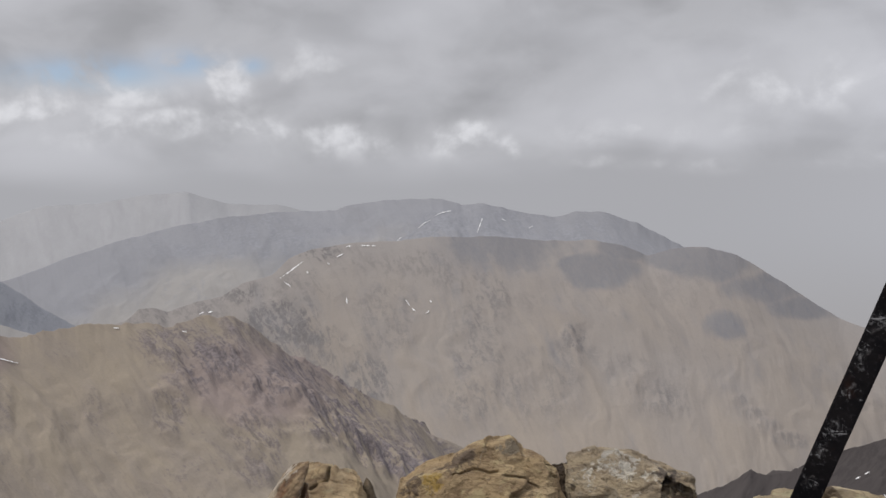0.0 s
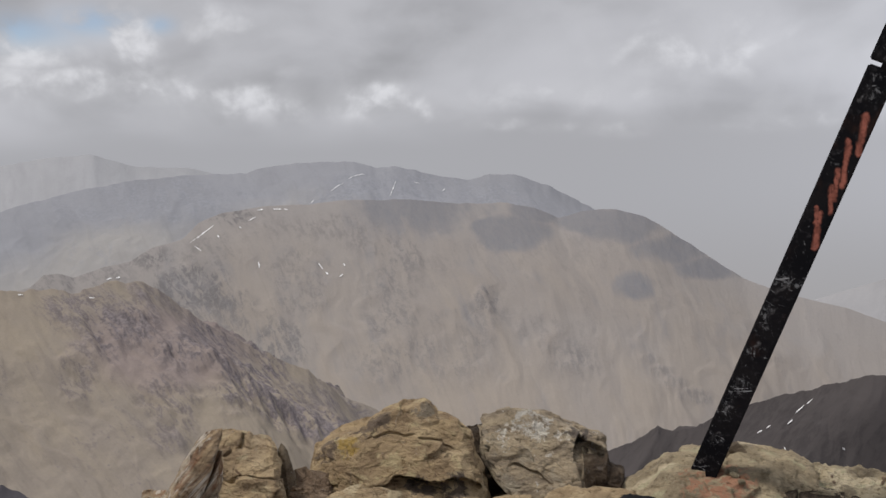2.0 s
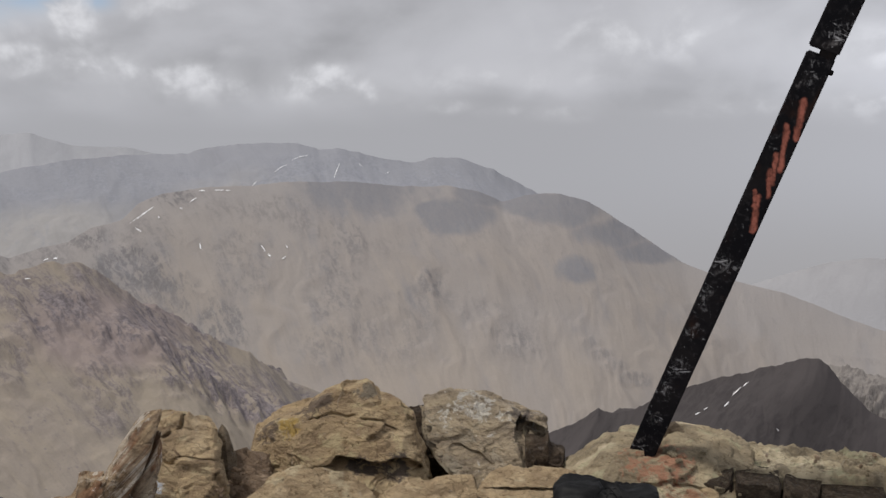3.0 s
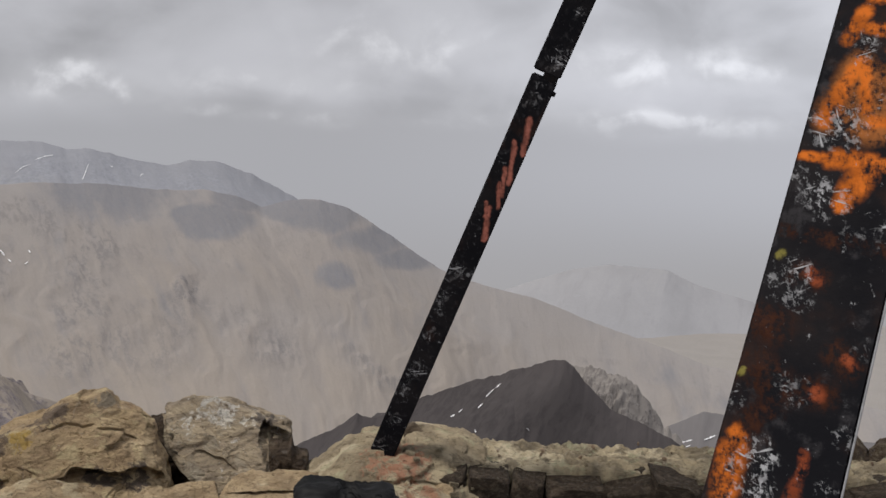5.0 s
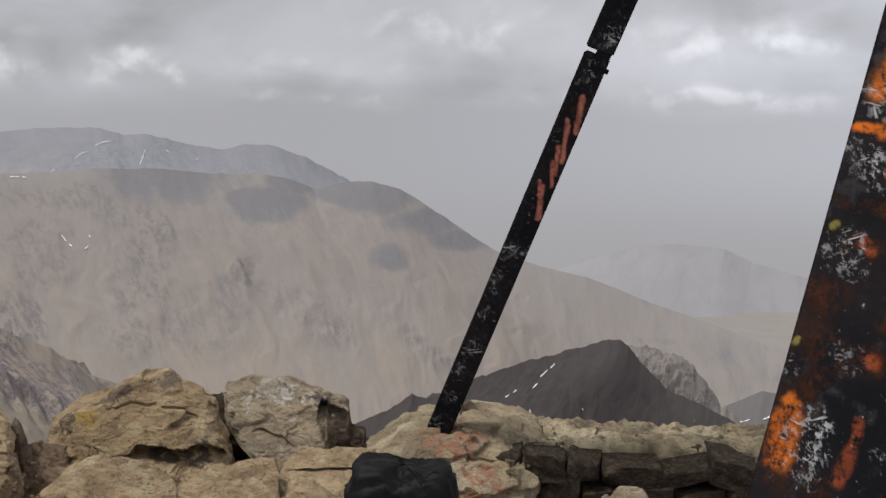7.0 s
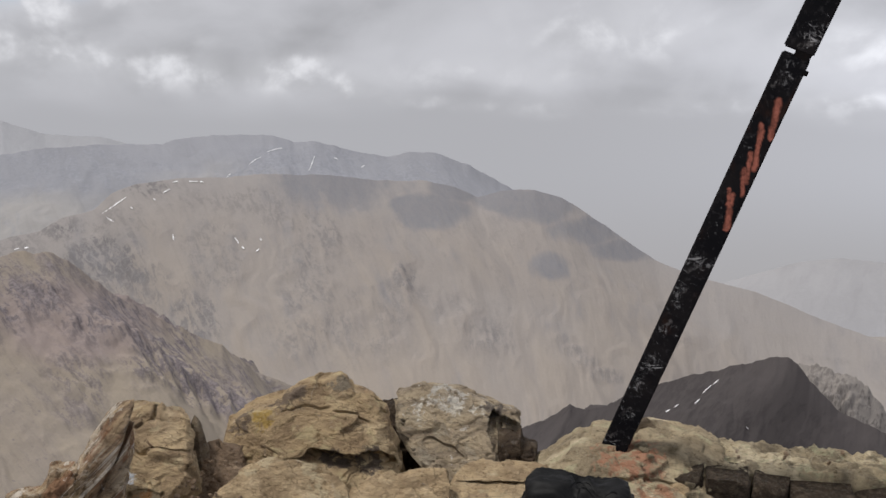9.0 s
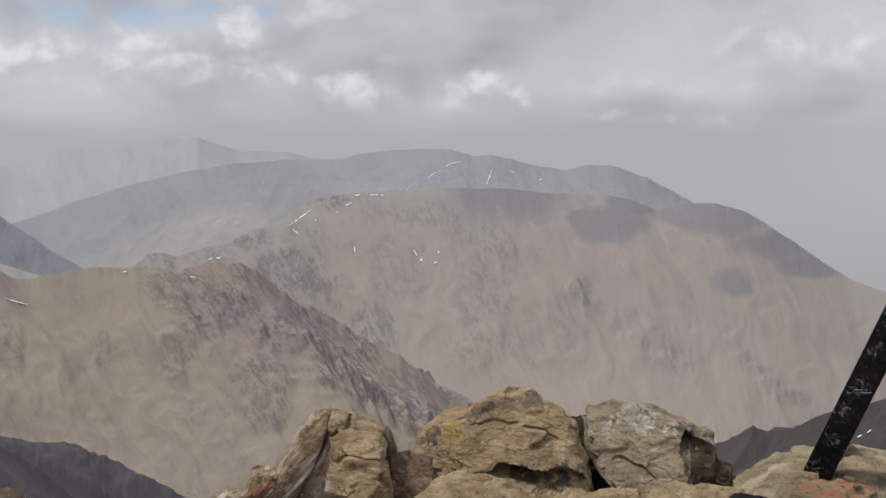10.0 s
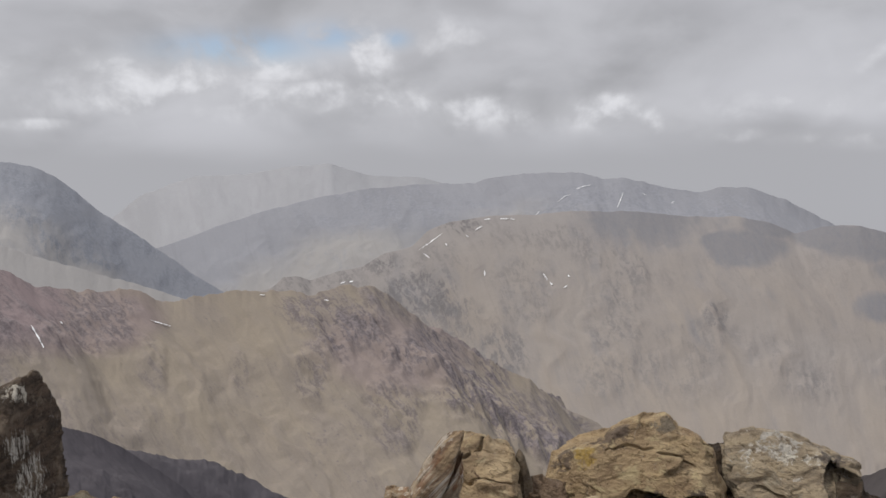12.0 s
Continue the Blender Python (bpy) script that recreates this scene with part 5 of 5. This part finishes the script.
for j in range(4):
    bm.faces.new((ends[0][j], ends[0][(j + 1) % 4], ends[1][(j + 1) % 4], ends[1][j]))
part("edge_strip", bm, mat_lit_edge, near_leg, "thin pale strip painting the leg's lit edge")

# the far leg
FADED, GREY = (0.46, 0.16, 0.115), (0.16, 0.15, 0.15)
far_coats = [(FADED, [(0.008, far_len * 0.905, 0.028, far_len * 0.83, 0.017), (-0.004, far_len * 0.847, 0.024, far_len * 0.76, 0.014), (0.0, far_len * 0.785, 0.020, far_len * 0.728, 0.013),
                      (0.002, far_len * 0.75, 0.024, far_len * 0.70, 0.012), (0.0, far_len * 0.69, 0.026, far_len * 0.62, 0.016), (-0.012, far_len * 0.70, 0.0, far_len * 0.67, 0.010)], 0.40),
             (GREY, [(-0.02, far_len * h, -0.005, far_len * (h + 0.02), 0.012) for h in (0.07, 0.13, 0.2, 0.27, 0.36, 0.44, 0.5, 0.93)], 0.52)]
far_clusters = [(x, far_len * h, 0.028, share) for x, h, share in ((-0.01, 0.06, 0.7), (-0.01, 0.13, 0.7), (-0.012, 0.20, 0.75), (-0.012, 0.27, 0.85), (0.0, 0.36, 0.7), (-0.005, 0.41, 0.7), (-0.005, 0.46, 0.8), (-0.01, 0.53, 0.7), (-0.015, 0.60, 0.6), (-0.018, 0.80, 0.6), (0.012, 0.96, 0.9))]
far_low.data.materials[0] = graffiti("black_paint_faded_red", far_coats, far_clusters, 0.008)
far_up.data.materials[0] = graffiti("black_paint_scratched", [(GREY, [(-0.005, 0.01, 0.02, 0.03, 0.014)], 0.5)], [(0.014, 0.05, 0.03, 0.85), (0.016, 0.12, 0.02, 0.55), (0.02, 0.19, 0.025, 0.7)], 0.008)
bm = bmesh.new()
bmesh.ops.create_cube(bm, size=1.0)
bmesh.ops.scale(bm, vec=(0.042, 0.050, 0.10), verts=bm.verts)
bmesh.ops.bevel(bm, geom=list(bm.edges), offset=0.003, segments=2, affect="EDGES")
plate = part("splice_plate", bm, mat_black, far_up, "black welded splice across the joint")
plate.matrix_basis = Matrix.Translation((0.014, 0.0, 0.0))
bm = bmesh.new()
bmesh.ops.create_cone(bm, cap_ends=True, segments=6, radius1=0.009, radius2=0.007, depth=0.012)
bolt = part("bolt", bm, mat_black, far_up, "black hexagonal bolt head")
bolt.matrix_basis = pose(0.040, 0.0, -0.045, 0, 90, 0)


# ---- stones of the parapet's face ----
def stone_mesh(seed):
    rng = np.random.default_rng(seed)
    bm = bmesh.new()
    bmesh.ops.create_cube(bm, size=1.0)
    bmesh.ops.subdivide_edges(bm, edges=list(bm.edges), cuts=4, use_grid_fill=True)
    cut = [(Vector(rng.normal(size=3)).normalized(), rng.uniform(0.54, 0.70)) for _ in range(8)]
    for v in bm.verts:
        for nrm, h in cut:
            over = v.co.dot(nrm) - h
            if over > 0:
                v.co -= nrm * over
        v.co += v.co.normalized() * 0.04 * noise.fractal(v.co * 2.2 + Vector((seed * 9.1, 0, 0)), 1.0, 2.0, 4)
    me = bpy.data.meshes.new("stone")
    bm.to_mesh(me)
    bm.free()
    me.materials.append(mat_wall_stone)
    return me


stone_rng = random.Random(3)
STONES = [stone_mesh(k) for k in range(8)]
z_top = 0.570
for course in range(5):
    h = (0.075, 0.105, 0.11, 0.12, 0.15)[course]
    u = -0.02
    while u < 2.45:
        w = stone_rng.choice((0.08, 0.10, 0.125, 0.15, 0.18)) * (1.0 if course == 0 else 1.15)
        p, d, back = wall_line(u + w / 2)
        ob = new("stone", stone_rng.choice(STONES))
        ob.parent = wall
        ang = math.degrees(math.atan2(d.y, d.x))
        ob.matrix_basis = (pose(p.x + back.x * (0.07 + stone_rng.uniform(-0.02, 0.02)), p.y + back.y * 0.07, z_top - 0.006 - 0.020 * min(u, 1.5) - h / 2 + stone_rng.uniform(-0.016, 0.008),
                                stone_rng.uniform(-8, 8), stone_rng.uniform(-14, 14), ang + stone_rng.uniform(-10, 10))
                           @ Matrix.Diagonal((w * 1.0, 0.16, h * stone_rng.uniform(0.70, 1.20), 1)))
        u += w
    z_top -= h

# ---- small stones set in the plinth's mortar ----
def plinth_stones():
    rng = random.Random(14)
    co = np.array([v.co for v in plinth.data.vertices])
    co = co[co[:, 1] < 0.2]
    for k in range(9):
        x, y, w = rng.uniform(0.04, 0.28), rng.uniform(-0.25, 0.0), rng.uniform(0.014, 0.034)
        near = (np.hypot(co[:, 0] - x, co[:, 1] - y) < 0.03)
        if not near.any():
            continue
        me = stone_mesh(40 + k)
        me.materials[0] = mat_plinth
        ob = new("stone", me)
        ob.parent = plinth
        ob.matrix_basis = pose(x, y, co[near, 2].max() - w * 0.12, rng.uniform(-20, 20), rng.uniform(-20, 20), rng.uniform(0, 180)) @ Matrix.Diagonal((w, w * rng.uniform(0.5, 0.9), w * 0.45, 1))


plinth_stones()

# ---- small things ----
rock("stone", "pale upright block between the plinth and the wall", mat_rock_slab, -22.6, 2.93,
     [(-0.04, 0.25), (-0.036, 0.50), (-0.028, 0.548), (0.0, 0.556), (0.026, 0.55), (0.034, 0.50), (0.036, 0.25)], 0.06, 23, 0.006)
rock("stone", "small dark mossy clod on top of the plinth", mat_rock_brown, -20.6, 3.16,
     [(-0.04, 0.55), (-0.036, 0.634), (-0.022, 0.656), (0.0, 0.664), (0.02, 0.652), (0.034, 0.632), (0.036, 0.55)], 0.035, 61, 0.009, res=(120, 60))
rock("stone", "dark broken stone at the end of the grey boulder", mat_wall_stone, -13.5, 3.17,
     [(-0.10, 0.25), (-0.079, 0.492), (-0.055, 0.54), (-0.062, 0.60), (-0.033, 0.594), (-0.001, 0.58), (0.011, 0.604), (0.018, 0.562), (0.057, 0.54), (0.068, 0.50), (0.09, 0.25)], 0.10, 21, 0.014)
rock("stone", "pale whitish stone at the foot of the wall", mat_rock_grey, -30.2, 2.6,
     [(-0.09, 0.40), (-0.07, 0.58), (-0.03, 0.625), (0.03, 0.62), (0.06, 0.57), (0.09, 0.40)], 0.06, 22, 0.008)


paint_rng = random.Random(5)


def writing_bars(ob):
    """Three short lines of unreadable white writing on the dark boulder's face."""
    co = np.array([v.co for v in ob.data.vertices])
    for x, z, w in ((-0.135, 0.20, 0.085), (-0.155, 0.168, 0.052), (-0.20, 0.135, 0.034)):
        bm = bmesh.new()
        k = 0.0
        while k < w:
            quad = []
            h = paint_rng.uniform(0.0035, 0.007)
            for dx, dz in ((0, -h), (0.0042, -h * 0.8), (0.0045, h), (0.001, h * 0.7)):
                px, pz = x - w / 2 + k + dx, z + dz
                close = np.argsort((co[:, 0] - px) ** 2 + (co[:, 2] - pz) ** 2 + np.where(co[:, 1] > 0, 9, 0))[:6]
                quad.append(bm.verts.new((px, co[close, 1].min() - 0.003, pz)))
            bm.faces.new(quad)
            k += paint_rng.uniform(0.0065, 0.0095)
        part("writing", bm, mat_white, ob, "line of small white writing")


writing_bars(dark_boulder)


def bag():
    o = np.array([(-0.17, 0.0), (-0.165, 0.45), (-0.149, 0.565), (-0.134, 0.622), (-0.113, 0.660), (-0.053, 0.668), (0.006, 0.652), (0.06, 0.655), (0.096, 0.668), (0.126, 0.658), (0.146, 0.565), (0.16, 0.45), (0.165, 0.0)])
    pts, centre, ph, th = lump(o, 0.11, 0.5, (160, 80))
    x, y, z = pts.T
    fan = np.arctan2(x - 0.02, 0.30 - z + 0.06) * 4.5
    crease = crested(fan + 0.8 * fractal(x * 6, y * 6, z * 6, 3), z * 3.0, y * 4, 5, 0.6) * 0.012 + fractal(x * 14, y * 14, z * 14, 5, 0.6) * 0.005
    out = pts / np.maximum(np.linalg.norm(pts, axis=1, keepdims=True), 1e-6)
    pts = pts + out * crease[:, None]
    thing = new("backpack")
    tagged(thing, "black nylon backpack with loose cords leaning on the wall", "backpack")
    thing.matrix_world = Matrix.Rotation(radians(-17), 4, "Z") @ Matrix.Translation((centre[0], 2.60, centre[1]))
    me = grid_mesh("body", pts.reshape(len(ph), len(th), 3), len(ph), len(th), wrap=True)
    me.materials.append(mat_bag)
    body = new("body", me)
    body.parent = thing
    top = 0.668 - centre[1]
    for k, (x0, x1) in enumerate(((-0.02, 0.07), (0.01, 0.10))):
        bm = bmesh.new()
        ring = []
        for i in range(15):
            t = i / 14
            c = Vector((x0 + (x1 - x0) * t, -0.07 + 0.03 * math.sin(5 * t + k), top - 0.004 + 0.010 * math.sin(math.pi * t * (2 + k))))
            ring.append([bm.verts.new(c + Vector((0, 0.003 * math.cos(a), 0.003 * math.sin(a)))) for a in (0, 1.57, 3.14, 4.71)])
        for r0, r1 in zip(ring, ring[1:]):
            for j in range(4):
                bm.faces.new((r0[j], r0[(j + 1) % 4], r1[(j + 1) % 4], r1[j]))
        part("cord", bm, mat_bag, thing, "thin black cord")
    bm = bmesh.new()
    bmesh.ops.create_cube(bm, size=1.0)
    bmesh.ops.scale(bm, vec=(0.030, 0.010, 0.30), verts=bm.verts)
    bmesh.ops.bevel(bm, geom=list(bm.edges), offset=0.003, segments=2, affect="EDGES")
    strap = part("strap", bm, mat_bag, thing, "flat black shoulder strap")
    strap.matrix_basis = pose(-0.03, -0.112, top - 0.20, 0, 6, 0)


bag()


def gravel():
    """Loose pebbles between the boulders and along the parapet."""
    rng = random.Random(8)
    bm = bmesh.new()
    for k in range(90):
        if k < 55:
            a, r, z = rng.uniform(1.5, 5.5), rng.uniform(2.55, 2.95), 0.62
        else:
            p, d, back = wall_line(rng.uniform(0.0, 2.3))
            q = p + back * rng.uniform(0.06, 0.25)
            a, r, z = math.degrees(math.atan2(-q.x, q.y)), math.hypot(q.x, q.y), 0.60
        size = rng.uniform(0.003, 0.011)
        made = bmesh.ops.create_icosphere(bm, subdivisions=1, radius=size)
        m = Matrix.Translation((-math.sin(radians(a)) * r, math.cos(radians(a)) * r, z + size * 0.3)) @ Euler((rng.random() * 3, rng.random() * 3, rng.random() * 3)).to_matrix().to_4x4() @ Matrix.Diagonal((1, rng.uniform(0.5, 0.9), rng.uniform(0.4, 0.7), 1))
        bmesh.ops.transform(bm, matrix=m, verts=made["verts"])
    me = bpy.data.meshes.new("gravel")
    bm.to_mesh(me)
    bm.free()
    me.materials.append(mat_soil)
    tagged(new("gravel", me), "loose brown pebbles lying among the boulders", "gravel", kind="stuff")


gravel()

rock("stone", "rust-red broken stone with white chips on the ledge", mat_rock_rust, 22.8, 3.3,
     [(-0.24, 0.10), (-0.222, 0.44), (-0.205, 0.522), (-0.187, 0.518), (-0.171, 0.497), (-0.145, 0.490), (-0.115, 0.45), (-0.09, 0.10)], 0.08, 41, 0.012)
